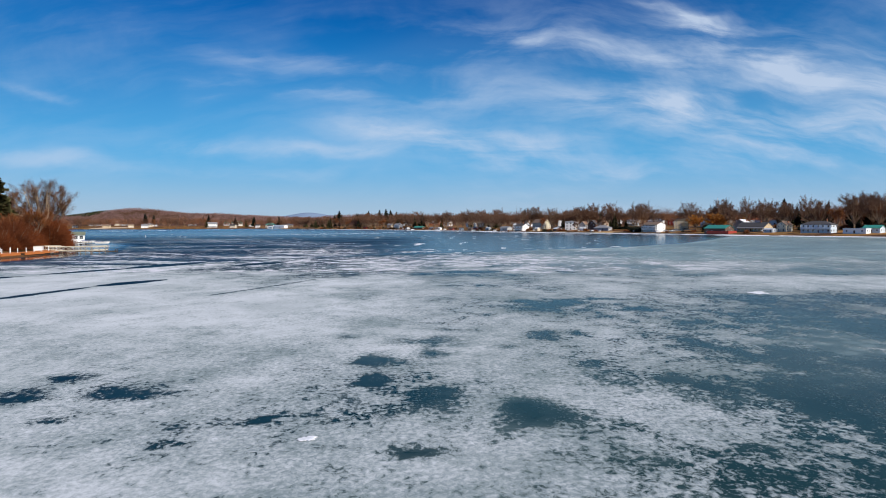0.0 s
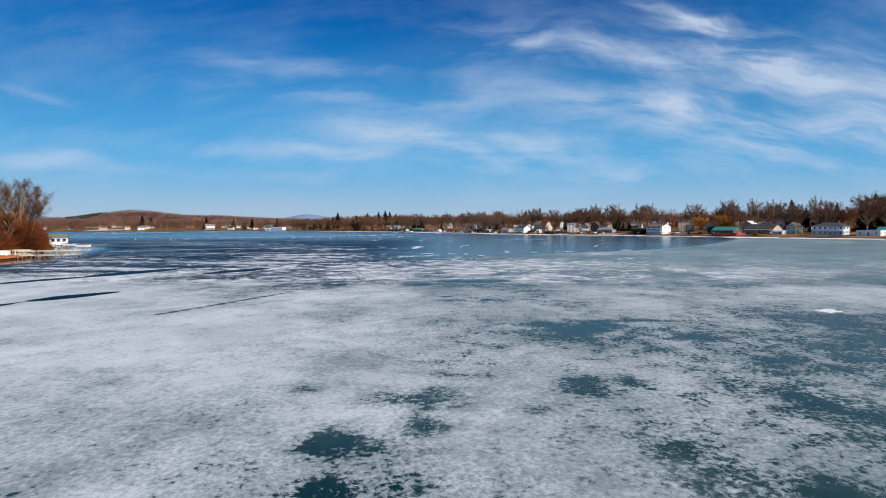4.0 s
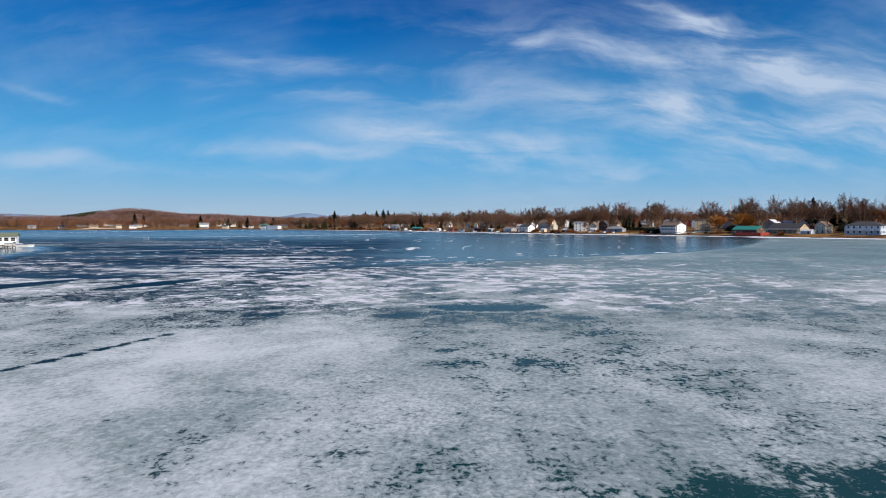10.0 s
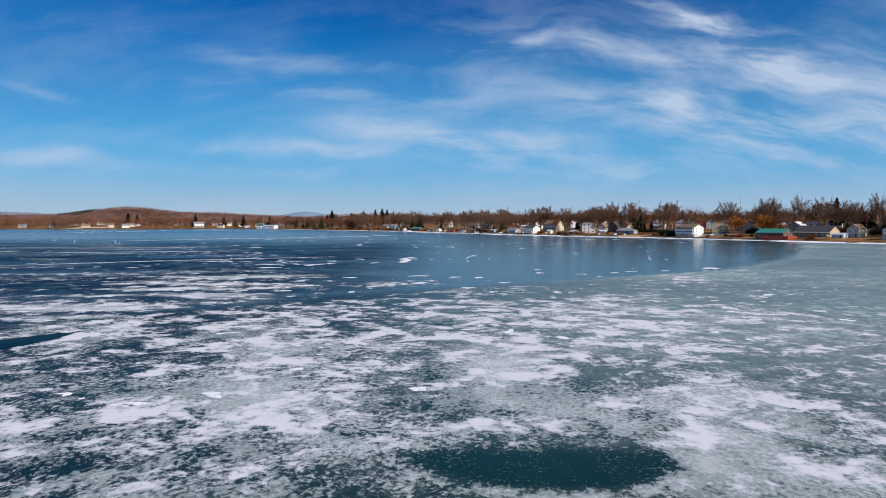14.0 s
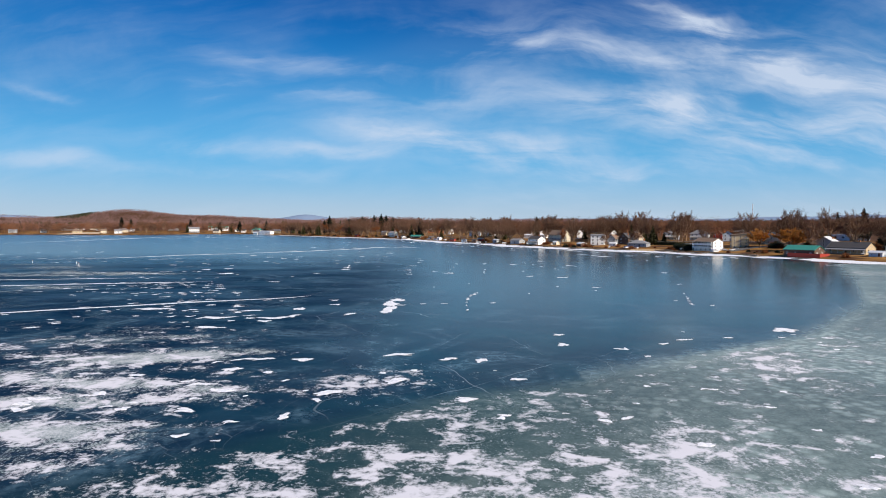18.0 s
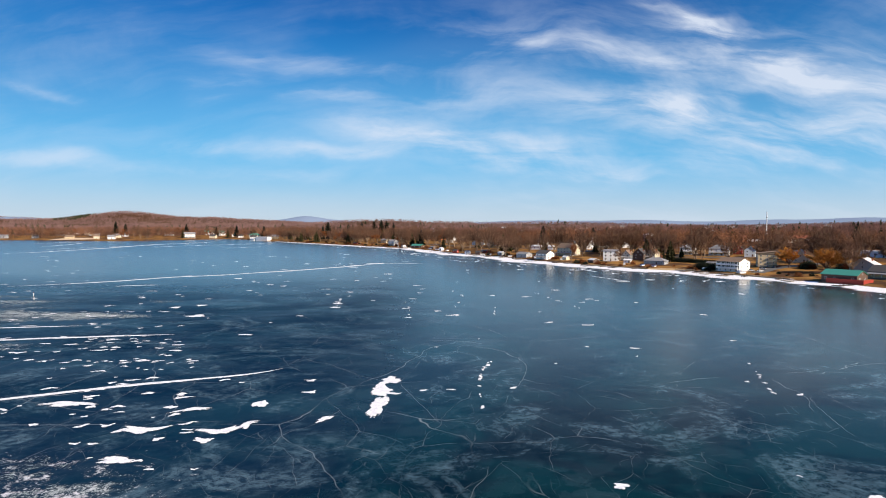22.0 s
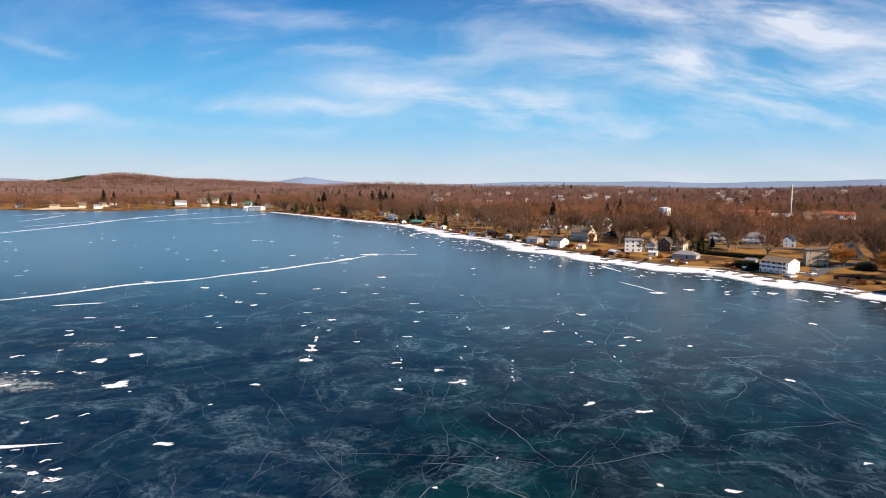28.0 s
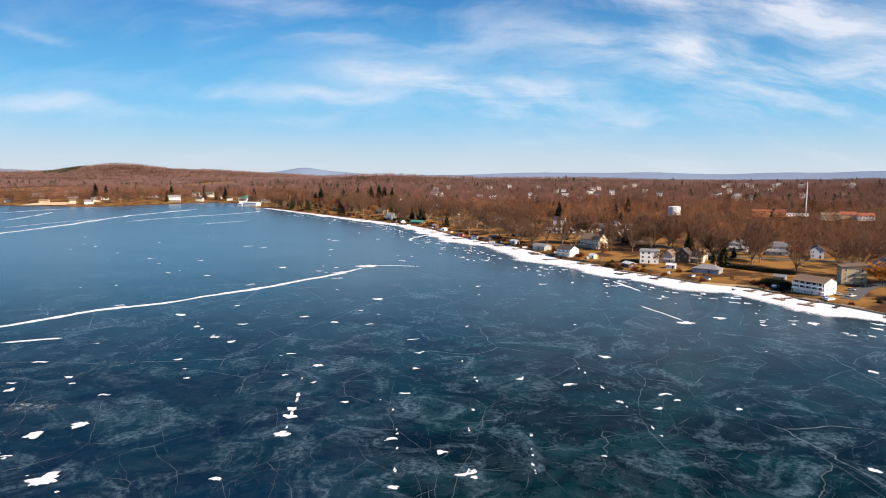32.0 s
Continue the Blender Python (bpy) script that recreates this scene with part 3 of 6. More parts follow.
def ice_fields(x, y):
    """Cover of rime, milkiness and clearness of the ice."""
    n = fbm(x / 38, y / 38, 4, 3) - 0.5
    m = fbm(x / 9, y / 14, 4, 13) - 0.5
    rx = np.array([p[0] for p in RIDGE], float)
    ry = np.array([p[1] for p in RIDGE], float)
    edge = np.interp(x, rx, ry) + 5 * n
    before = np.clip((edge - y) / 6 + 0.5, 0, 1)                 # on the near side of the seam
    # rime of the near zone: smooth and white to the west, granular to the east
    brink = np.interp(y, [20, 45, 60, 75, 100, 115, 140], [-9, -6, -1, 1.5, -2, -5, -16])
    white = 1 / (1 + np.exp((x - brink - 14 * n) / 3.0))
    f1 = 0.58 + 0.24 * white - 0.24 * np.clip((y - 108 - 10 * n) / 12, 0, 1) + 0.34 * n + (0.50 - 0.10 * white) * m
    f1 = f1 - 0.27 * np.clip((x - 17 - 0.30 * (y - 40)) / 9, 0, 1) * np.clip((110 - y) / 30, 0, 1)
    f1 = f1 + 0.16 * np.exp(-((x - 14) / 6) ** 2 - ((y - 56) / 9) ** 2) - 0.10 * np.exp(-((x + 16) / 8) ** 2 - ((y - 33) / 6) ** 2) - 0.13 * np.exp(-((x + 17) / 10) ** 2 - ((y - 51) / 8) ** 2)
    f1 = f1 + 0.11 * np.exp(-((x + 12) / 9) ** 2 - ((y - 108) / 9) ** 2)
    f1 = np.minimum(f1, 1.15)
    gone = 0 * x
    for k, c in enumerate(DARK + DARK3 + DARK2):
        gone = np.maximum(gone, oval(x, y, c[0], c[1], c[2] * 0.9, c[3] * 0.9) * (1.0 if k < len(DARK + DARK3) else 0.72))
    f1 = f1 - 0.42 * gone + 0.09 * np.clip((y - 54) / 10, 0, 1) * np.clip((x + 2) / 8, 0, 1)
    f1 = f1 + 0.10 * np.clip((x - 8) / 14, 0, 1) * np.clip((y - 84) / 10, 0, 1) - 0.12 * np.clip((-21 - x) / 5, 0, 1) * np.exp(-((y - 104) / 12) ** 2)
    f1 = f1 + 0.30 * stroke(x, y, [(-45, 134), (-37, 125), (-30, 122.5), (-24.5, 127), (-20, 138)], 1.3)
    f1 = f1 - 0.7 * stroke(x, y, [(-31, 86), (-27, 96), (-22, 110)], 0.24)
    lead = 0 * x
    for a in LENSES:
        lead = np.maximum(lead, lens(x, y, *a))
    hole = np.hypot((x - 4.9) / 6.5, (y - 127.4) / 4.0)
    f1 = f1 - 1.1 * np.clip((1.0 - hole) * 5, 0, 1) * np.clip((130.4 - y + 9 * m) / 3, 0.25, 1) + 0.6 * np.clip(1 - np.abs(hole - 1.16) * 6, 0, 1) * (y < 127)
    # blotches of the middle zone
    f2 = 0.28 + 0.10 * np.clip((172 - y) / 20, 0, 1) + 0.60 * n + 0.90 * m + 0.14 * np.clip((190 - y) / 40, 0, 1)
    u = np.clip((y - 112 - 14 * n) / 22, 0, 1)
    f = f1 * (1 - u) + f2 * u
    # streaks on the clear ice west of the course
    s = fbm(x / 26, y / 7, 4, 23) - 0.5
    west = np.clip((-4 - x - 0.35 * np.maximum(y - 215, 0)) / 26, 0, 1) * np.clip((320 - y) / 90, 0, 1)
    f3 = -0.22 + 0.46 * west + 1.7 * s * (0.2 + west)
    far = np.clip((y - 300) / 200, 0, 1)
    f3 = f3 + far * (-0.05 + 0.35 * (fbm(x / 120, y / 40, 3, 29) - 0.5))
    f = f * before + f3 * (1 - before)
    wsh = np.clip((-70 - x) / 60, 0, 1) * np.clip((700 - y) / 300, 0, 1)
    f = f * (1 - wsh * 0.8) + wsh * 0.8 * (0.40 + 1.9 * (fbm(x / 50, y / 12, 4, 41) - 0.5))
    milk = before * np.clip(0.20 + (x + 4) / 46, 0.04, 1.0) * np.clip((y - 95) / 70, 0.10, 1) * (0.8 + 0.9 * n)
    milk = milk + stroke(x, y, RIDGE[3:], 3.0) * 0.35 * (x > 20)
    milk = milk + before * (1 - u) * np.clip(0.13 + 0.9 * n + 1.1 * m, 0, 0.55)
    milk = milk * np.clip(np.maximum((hole - 0.9) * 4, (y - 128) / 2), 0, 1)
    clear = (1 - before) * np.clip(1.15 - (y - 420) / 600, 0.15, 1) + 0.02 * before
    blot = np.clip((y - 108 - 14 * n) / 22, 0, 1) * np.clip(np.maximum((hole - 0.9) * 3, (y - 127.4) / 1.5), 0, 1) * before * np.clip(0.97 - np.maximum(x - 10, 0) / 220 + 0.6 * n + 0.5 * m + 0.08 * np.exp(-((x + 6) / 17) ** 2 - ((y - 178) / 17) ** 2), 0.3, 1.04)
    blot = np.maximum(blot, (1 - before) * west * np.clip((330 - y) / 70, 0, 1) * np.clip(0.80 + 1.5 * s, 0, 1.0))
    blot = np.maximum(blot, (1 - before) * 1.0 * np.exp(-((x + 9) / 17) ** 2 - ((y - 221 - 0.35 * x) / 12) ** 2))
    blot = np.maximum(blot, np.exp(-((x + 13) / 17) ** 2 - ((y - 184) / 15) ** 2))
    pale = np.exp(-((x + 58) / 32) ** 2 - ((y - 112) / 34) ** 2)
    f = f + 0.42 * pale - 1.5 * lead
    blot, milk = blot * (1 - lead) * (1 - 0.6 * gone), milk * (1 - lead) * (1 - 0.85 * gone)
    # open water along the headland
    wet = np.clip((inland(x, y) + 20 + 14 * n) / 6, 0, 1) * (x < -70) * np.clip((345 - y) / 10, 0, 1) * (y > 60)
    f, milk = f * (1 - wet) - 0.8 * wet, milk * (1 - wet)
    return np.clip(f, -0.8, 1.2), np.clip(milk, 0, 1), np.clip(clear * (1 - wet), 0, 1), wet, np.clip(blot * (1 - wet), 0, 1.15)


ix, iy, quads = sheet(spaced([(-1400, 40), (-320, 8), (-120, 1.6), (-76, 0.7), (48, 2.0), (160, 8), (460, 0)]),
                      spaced([(-650, 40), (0, 2), (22, 0.5), (85, 0.7), (150, 1.0), (240, 1.6), (360, 4), (600, 12), (1760, 0)]))
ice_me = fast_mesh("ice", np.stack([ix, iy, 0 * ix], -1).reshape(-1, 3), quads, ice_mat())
for label, field in zip(("frost", "milk", "clear", "wet", "blot"), ice_fields(ix, iy)):
    ice_me.attributes.new(label, "FLOAT", "POINT").data.foreach_set("value", field.astype(np.float32).ravel())
ice = new("ice", ice_me)
tagged(ice, "frozen lake of dark clear ice with grey rime and white cracks", "frozen lake", kind="structure")
def drifted_mat():
    """Blown snow that thins out in tatters towards its edge."""
    mat = bpy.data.materials.new("blown_snow")
    mat.use_nodes = True
    h = G(mat.node_tree)
    b = mat.node_tree.nodes["Principled BSDF"]
    pos = h.n("ShaderNodeNewGeometry").outputs["Position"]
    core = h.n("ShaderNodeAttribute", attribute_name="core").outputs["Fac"]
    coarse, fine = h.noise(pos, 0.9, 6.0, 0.66, 0.5), h.noise(pos, 3.5, 5.0, 0.65)
    rag = h.m("ADD", h.m("MULTIPLY", h.m("SUBTRACT", coarse, 0.5), 1.5), h.m("MULTIPLY", h.m("SUBTRACT", fine, 0.5), 0.6))
    h.link(h.ramp(h.m("ADD", core, rag), 0.22, 0.62), b.inputs["Alpha"])
    h.link(h.mix(h.ramp(h.m("ADD", h.m("MULTIPLY", coarse, 0.6), h.m("MULTIPLY", fine, 0.4)), 0.38, 0.60), (0.58, 0.61, 0.66), (0.84, 0.85, 0.88)), b.inputs["Base Color"])
    b.inputs["Roughness"].default_value, b.inputs["Specular IOR Level"].default_value = 0.8, 0.2
    h.link(h.n("ShaderNodeBump", {"Strength": 0.5, "Distance": 0.05, "Height": fine}).outputs[0], b.inputs["Normal"])
    return mat


def set_core(me, values):
    me.attributes.new("core", "FLOAT", "POINT").data.foreach_set("value", np.asarray(values, np.float32))


DRIFTED = drifted_mat()


def ribbon(name, pts, width, z=0.03, step=1.5, rag=0.6, seed=0, taper=True, label="", category="snow drift"):
    """A drift of snow along a line on the ice, with ragged sides and a low crown."""
    c = smooth_line(pts, step)
    d = np.gradient(c, axis=0)
    d /= np.hypot(*d.T)[:, None]
    nrm = np.stack([-d[:, 1], d[:, 0]], -1)
    s = np.arange(len(c)) * step
    c = c + nrm * (width * 1.5 * (fbm(s / 22, s * 0 + seed, 4, seed + 5) - 0.5))[:, None]
    width = width * (0.35 + 1.3 * fbm(s / 16, s * 0 + seed, 4, seed + 7))
    ends = np.clip(np.minimum(s, s[-1] - s) / (0.15 * s[-1]), 0.08, 1) if taper else 1
    w = width * ends
    a = w * (0.5 + rag * (fbm(s / 7, s * 0 + seed, 4, seed) - 0.4))
    b = w * (0.5 + rag * (fbm(s / 6, s * 0 + seed + 9, 4, seed + 3) - 0.4))
    rows = [np.column_stack([c + nrm * a[:, None], s * 0 + 0.004]), np.column_stack([c + nrm * (a * 0.6)[:, None], s * 0 + z]),
            np.column_stack([c - nrm * (b * 0.6)[:, None], s * 0 + z]), np.column_stack([c - nrm * b[:, None], s * 0 + 0.004])]
    v = np.stack(rows, 1).reshape(-1, 3)
    i = np.arange(len(c) - 1)[:, None] * 4 + np.arange(3)[None]
    me = fast_mesh(name, v, np.stack([i, i + 4, i + 5, i + 1], -1).reshape(-1, 4)[:, ::-1], DRIFTED)
    set_core(me, np.tile([0.0, 1.0, 1.0, 0.0], len(c)))
    ob = new(name, me)
    return tagged(ob, label or "narrow drift of white snow along a crack in the ice", category, "snow drifts on the ice")


def blob_mesh(name, cx, cy, rx, ry, turn, seed, n=34, z=0.05):
    """A low heap of snow with a ragged, lobed outline."""
    rng = np.random.RandomState(seed)
    k = np.arange(n) * math.tau / n
    r = 1.0
    for w, a in ((2, 0.22), (3, 0.20), (4, 0.14), (5, 0.12), (7, 0.10), (9, 0.07)):
        r = r + a * rng.uniform(0.3, 1.2) * np.sin(w * k + rng.rand() * 6.3)
    r = np.maximum(r + 0.06 * rng.randn(n), 0.3)
    c, s = math.cos(radians(turn)), math.sin(radians(turn))
    bend, slant = (rng.uniform(0.3, 0.9) if rx > 1.5 * ry else 0.0), rng.rand() * 6
    lead = ry * bend * math.sin(slant)
    v = [(cx - lead * s, cy + lead * c, z)]
    for f, zz in ((0.72, z), (1.0, 0.004)):
        u, w = rx * r * np.cos(k) * f, ry * r * np.sin(k) * f
        w = w + ry * bend * np.sin(u / rx * 2.4 + slant)
        v += list(zip(cx + u * c - w * s, cy + u * s + w * c, [zz] * n))
    f = [(0, 1 + i, 1 + (i + 1) % n) for i in range(n)]
    q = [(1 + i, 1 + n + i, 1 + n + (i + 1) % n, 1 + (i + 1) % n) for i in range(n)]
    return v, f, q


def patch(x, y, rx, ry, turn=0.0, seed=0):
    b = B()
    b.v, f, q = blob_mesh("snow_patch", 0, 0, rx * 1.2, ry * 1.2, turn, seed + int(x * 7 + y * 3) % 1000)
    b.f = f + q
    me = b.mesh("snow_patch", DRIFTED)
    set_core(me, [1.0] + [0.8] * (len(b.v) // 2) + [0.0] * (len(b.v) // 2))
    ob = new("snow_patch", me)
    ob.location = (x, y, 0)
    return tagged(ob, "small ragged patch of white snow on dark ice", "snow patch", "snow patches on the ice")


# white band of snow along the eastern shore
c = smooth_line(SHORE_EAST[:25], 2.0)
d = np.gradient(c, axis=0)
d /= np.hypot(*d.T)[:, None]
nrm = np.stack([d[:, 1], -d[:, 0]], -1)
s = np.arange(len(c)) * 2.0
if inland((c[200] + 5 * nrm[200])[:1], (c[200] + 5 * nrm[200])[1:])[0] > 0:
    nrm = -nrm
wide = np.interp(c[:, 1], [420, 520, 600, 700, 800, 900, 1050, 1250, 1480], [4, 15, 24, 20, 21, 26, 20, 12, 4])
wide = wide * (0.55 + 1.7 * fbm(s / 30, s * 0, 4, 3, 0.6)) + 3.0
jag = wide * 0.9 + 6.0 * (fbm(s / 4.0, s * 0 + 4, 3, 8) - 0.5) + 12.0 * (fbm(s / 13.0, s * 0 + 2, 3, 18) - 0.5)
rows = [np.column_stack([c - nrm * 3, s * 0 + 0.35]), np.column_stack([c + nrm * 1.0, s * 0 + 0.10]), np.column_stack([c + nrm * (wide * 0.5)[:, None], s * 0 + 0.08]),
        np.column_stack([c + nrm * np.maximum(jag, 1.2)[:, None], s * 0 + 0.005])]
v = np.stack(rows, 1).reshape(-1, 3)
i = np.arange(len(c) - 1)[:, None] * 4 + np.arange(3)[None]
band = new("shore_snow", fast_mesh("shore_snow", v, np.stack([i, i + 1, i + 5, i + 4], -1).reshape(-1, 4), DRIFTED))
set_core(band.data, np.tile([1.0, 1.0, 1.0, 0.0], len(c)))
tagged(band, "wide ragged band of white snow on the ice along the shore", "snow", kind="structure")

LONG = "long narrow drift of white snow across the dark ice"
ribbon("snow_drift", [(-240, 515), (-202, 547), (-182, 577), (-151, 602), (-122, 635), (-100, 665), (-77, 700), (-63, 733)], 4.6, seed=1, label=LONG)
ribbon("snow_drift", [(-66, 735), (-45, 738), (-22, 735)], 2.0, seed=2)
ribbon("snow_drift", [(-183, 520), (-162, 528)], 2.4, seed=3)
ribbon("snow_drift", [(-125, 268), (-99, 287), (-69, 304), (-46, 315), (-39, 322)], 1.7, seed=4, label=LONG)
ribbon("snow_drift", [(-165, 345), (-145, 352), (-113, 361), (-84, 368)], 1.9, seed=5, label=LONG)
ribbon("snow_drift", [(-175, 372), (-139, 379), (-122, 383)], 1.5, seed=6)
ribbon("snow_drift", [(-515, 900), (-501, 967), (-496, 1083), (-500, 1257), (-462, 1449)], 7.0, seed=7, label=LONG, step=4)
for k, line in enumerate([[(-451, 1133), (-420, 1211), (-354, 1320), (-329, 1400)], [(-744, 1307), (-725, 1380), (-689, 1435)], [(-626, 1143), (-639, 1221), (-675, 1349)], [(-333, 1102), (-287, 1164)], [(-546, 1030), (-534, 1108), (-512, 1193)]]):
    ribbon("snow_drift", line, (4.5, 5.0, 3.5, 2.6, 3.0)[k], seed=20 + k, step=4)
ribbon("snow_drift", [(-38, 905), (-42, 925), (-30, 965), (-14, 985)], 3.0, seed=9)
ribbon("snow_drift", [(103, 676), (106, 660), (110, 640)], 2.0, seed=10)
ribbon("snow_drift", [(98, 600), (104, 583), (108, 566)], 1.2, seed=11)


def chain(pts, n, r, seed):
    """Small tufts of snow caught along a crack."""
    k = np.random.RandomState(seed)
    line = smooth_line(pts, 0.5)
    for u in np.sort(k.rand(n)):
        p = line[int(u * (len(line) - 1))]
        q = r * k.uniform(0.4, 1.5)
        patch(p[0] + k.randn() * 0.15, p[1], q * 0.7, q * k.uniform(1.0, 2.4), 0, seed)


chain([(11, 330), (8, 317), (7, 300), (7, 285)], 15, 0.42, 1)
chain([(75, 330), (66, 300), (62, 284)], 10, 0.36, 2)
chain([(-29, 463), (-19, 454), (-15, 425), (-14, 407)], 7, 0.45, 3)
chain([(3, 500), (8, 470), (4, 443), (3, 410)], 9, 0.45, 4)
chain([(21, 440), (19, 425), (18, 409)], 7, 0.42, 5)
chain([(44, 494), (47, 475), (50, 460), (56, 426)], 8, 0.5, 6)
chain([(-52, 482), (-49, 466), (-46, 436)], 7, 0.7, 7)
chain([(-122, 566), (-108, 540), (-98, 530)], 5, 0.7, 8)
for x, y, rx, ry, a in [(-12.6, 291, 1.5, 6.2, 0), (-13.2, 302.5, 1.9, 4.4, 15), (-12.0, 310.8, 1.6, 3.6, -10), (-71, 291, 5.0, 1.3, 15), (-50, 277, 3.4, 1.4, 15), (-37, 277, 3.2, 1.3, 28), (-33.5, 279.5, 1.8, 1.0, 50), (-35, 292, 1.2, 2.2, 0)]:
    patch(x, y, rx, ry, a)
for x, y, rx, ry, a in [(-21, 283, 0.7, 2.0, -30), (-46, 288, 3.2, 0.8, 25),
                        (-47, 263, 2.6, 1.1, 20), (-38, 272, 1.6, 0.9, 15), (69, 261, 2.0, 2.6, -20), (23, 255, 0.9, 0.9, 0), (22, 245, 1.1, 1.1, 0)]:
    patch(x, y, rx, ry, a)
for x, y, rx, ry, a in [(-6, 236, 4.2, 1.0, 20), (2, 233, 2.6, 0.9, 40), (7, 232, 1.4, 1.8, 0), (-13, 213, 2.6, 1.4, 35), (-5, 219, 3.2, 1.3, 25), (4, 210, 2.2, 1.2, -30), (-16, 203, 1.0, 1.4, 0), (11, 220, 1.3, 0.7, 20),
                        (35, 215, 1.5, 0.6, 20), (-3, 225, 0.9, 0.8, 0), (45, 250, 2.8, 0.6, 20), (40, 246, 1.6, 0.6, 10), (54, 252, 1.5, 0.7, 0)]:
    patch(x, y, rx * 0.58, ry * 0.72, a)
for x, y, r in [(-48, 451, 1.4), (-47, 445, 1.7), (-46, 433, 2.0), (-49, 493, 1.5), (-58, 482, 0.9), (-102, 499, 1.2), (-90, 478, 0.9), (-111, 431, 2.2), (-103, 438, 2.0), (-93, 407, 3.0), (-141, 465, 1.5), (-14, 405, 1.0), (4, 410, 0.8),
                (57, 506, 1.8), (50, 459, 0.9), (108, 562, 3.2), (-41, 613, 2.6), (-123, 726, 2.6), (147, 490, 1.5), (128, 572, 2.4), (167, 562, 2.6), (-132, 572, 2.4), (-115, 549, 1.4), (-101, 531, 1.2), (-91, 524, 1.6), (-55, 559, 1.6),
                (-130, 478, 1.2), (-63, 735, 6.0), (-77, 703, 4.5), (98, 415, 1.2)]:
    patch(x, y, r, r * 0.9)

for x, y, rx, ry in [(41, 88.3, 1.2, 1.5), (-6.1, 31.6, 0.34, 0.32)]:
    patch(x, y, rx, ry)

# scattered flecks of snow, too many to count
rng = np.random.RandomState(5)
V, F, count = [], [], 0
def fleck(x, y, rx, ry, turn):
    global count
    v, f, q = blob_mesh("", x, y, rx * 1.2, ry * 1.2, turn, rng.randint(1 << 30), n=18, z=0.03)
    V.extend(v)
    F.extend([(a + count, b + count, c + count) for a, b, c in f] + [(a + count, b + count, c + count, d + count) for a, b, c, d in q])
    count += len(v)
for _ in range(330):                       # west of the course, lined up by the wind
    y = rng.uniform(205, 420)
    x = -18 - abs(rng.randn()) * 38 - max(0, y - 230) * 0.45
    r = rng.uniform(0.22, 0.66)
    if fbm(x / 30, y / 18, 3, 61) > 0.46:
        fleck(x, y, r * rng.uniform(1.2, 2.8), r * rng.uniform(0.8, 1.6), rng.uniform(0, 40))
for _ in range(110):                       # round the seam
    x = rng.uniform(-30, 75)
    y = np.interp(x, [p[0] for p in RIDGE], [p[1] for p in RIDGE]) + rng.uniform(-70, 22)
    r = rng.uniform(0.14, 0.50)
    if fbm(x / 16, y / 12, 3, 63) > 0.47:
        fleck(x, y, r * rng.uniform(1.0, 2.6), r * rng.uniform(0.8, 1.8), rng.uniform(-35, 45))
for _ in range(190):                      # open clear ice
    y = 300 + 650 * rng.rand() ** 1.3
    x = rng.uniform(-0.66, 0.22) * (y - 40) + 20
    r = rng.uniform(0.18, 0.75) * (0.5 + y / 600)
    if inland(np.array([x]), np.array([y]))[0] < -25:
        fleck(x, y, r * rng.uniform(1.0, 3.0), r, rng.uniform(0, 40))
for _ in range(260):                       # off the band along the shore
    k = rng.randint(60, len(c) - 40)
    p = c[k] + nrm[k] * (wide[k] + abs(rng.randn()) * 16)
    r = rng.uniform(0.3, 1.5)
    fleck(p[0], p[1], r * 1.7, r, rng.uniform(-80, -30))
fl = bpy.data.meshes.new("snow_flecks")
fl.from_pydata(V, [], F)
fl.materials.append(DRIFTED)
set_core(fl, np.tile([1.0] + [0.8] * 18 + [0.0] * 18, count // 37))
tagged(new("snow_flecks", fl), "scattered white snow flecks lying on the ice", "snow", kind="stuff")

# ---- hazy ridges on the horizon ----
# distance haze is painted into the ridge's blue base colour
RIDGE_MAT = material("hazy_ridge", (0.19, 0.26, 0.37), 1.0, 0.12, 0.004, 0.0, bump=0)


def far_ridge(radius, base, humps, label):
    """A long wooded ridge on an arc: humps of turn (degrees to the east), height, breadth."""
    a = np.radians(np.linspace(-50, 50, 401))
    h = base + 3 * (fbm(a * 40, a * 0, 4, 3) - 0.5)
    for t, up, wd in humps:
        h = h + up * np.exp(-((np.degrees(a) - t) / wd) ** 2)
    rows = []
    for f, dr in ((-0.2, -350), (0.55, -160), (0.9, -60), (1.0, 0), (0.8, 90)):
        rows.append(np.stack([np.sin(a) * (radius + dr), 200 + np.cos(a) * (radius + dr), h * f], -1))
    v = np.stack(rows, 1).reshape(-1, 3)
    i = np.arange(400)[:, None] * 5 + np.arange(4)[None]
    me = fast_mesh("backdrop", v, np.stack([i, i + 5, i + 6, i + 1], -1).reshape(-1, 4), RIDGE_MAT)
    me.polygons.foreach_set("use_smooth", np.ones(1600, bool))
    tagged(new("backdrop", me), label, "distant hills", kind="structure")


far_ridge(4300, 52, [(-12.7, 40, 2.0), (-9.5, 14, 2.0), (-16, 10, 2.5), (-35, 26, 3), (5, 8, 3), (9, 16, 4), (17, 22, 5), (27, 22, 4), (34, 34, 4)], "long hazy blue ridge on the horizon")

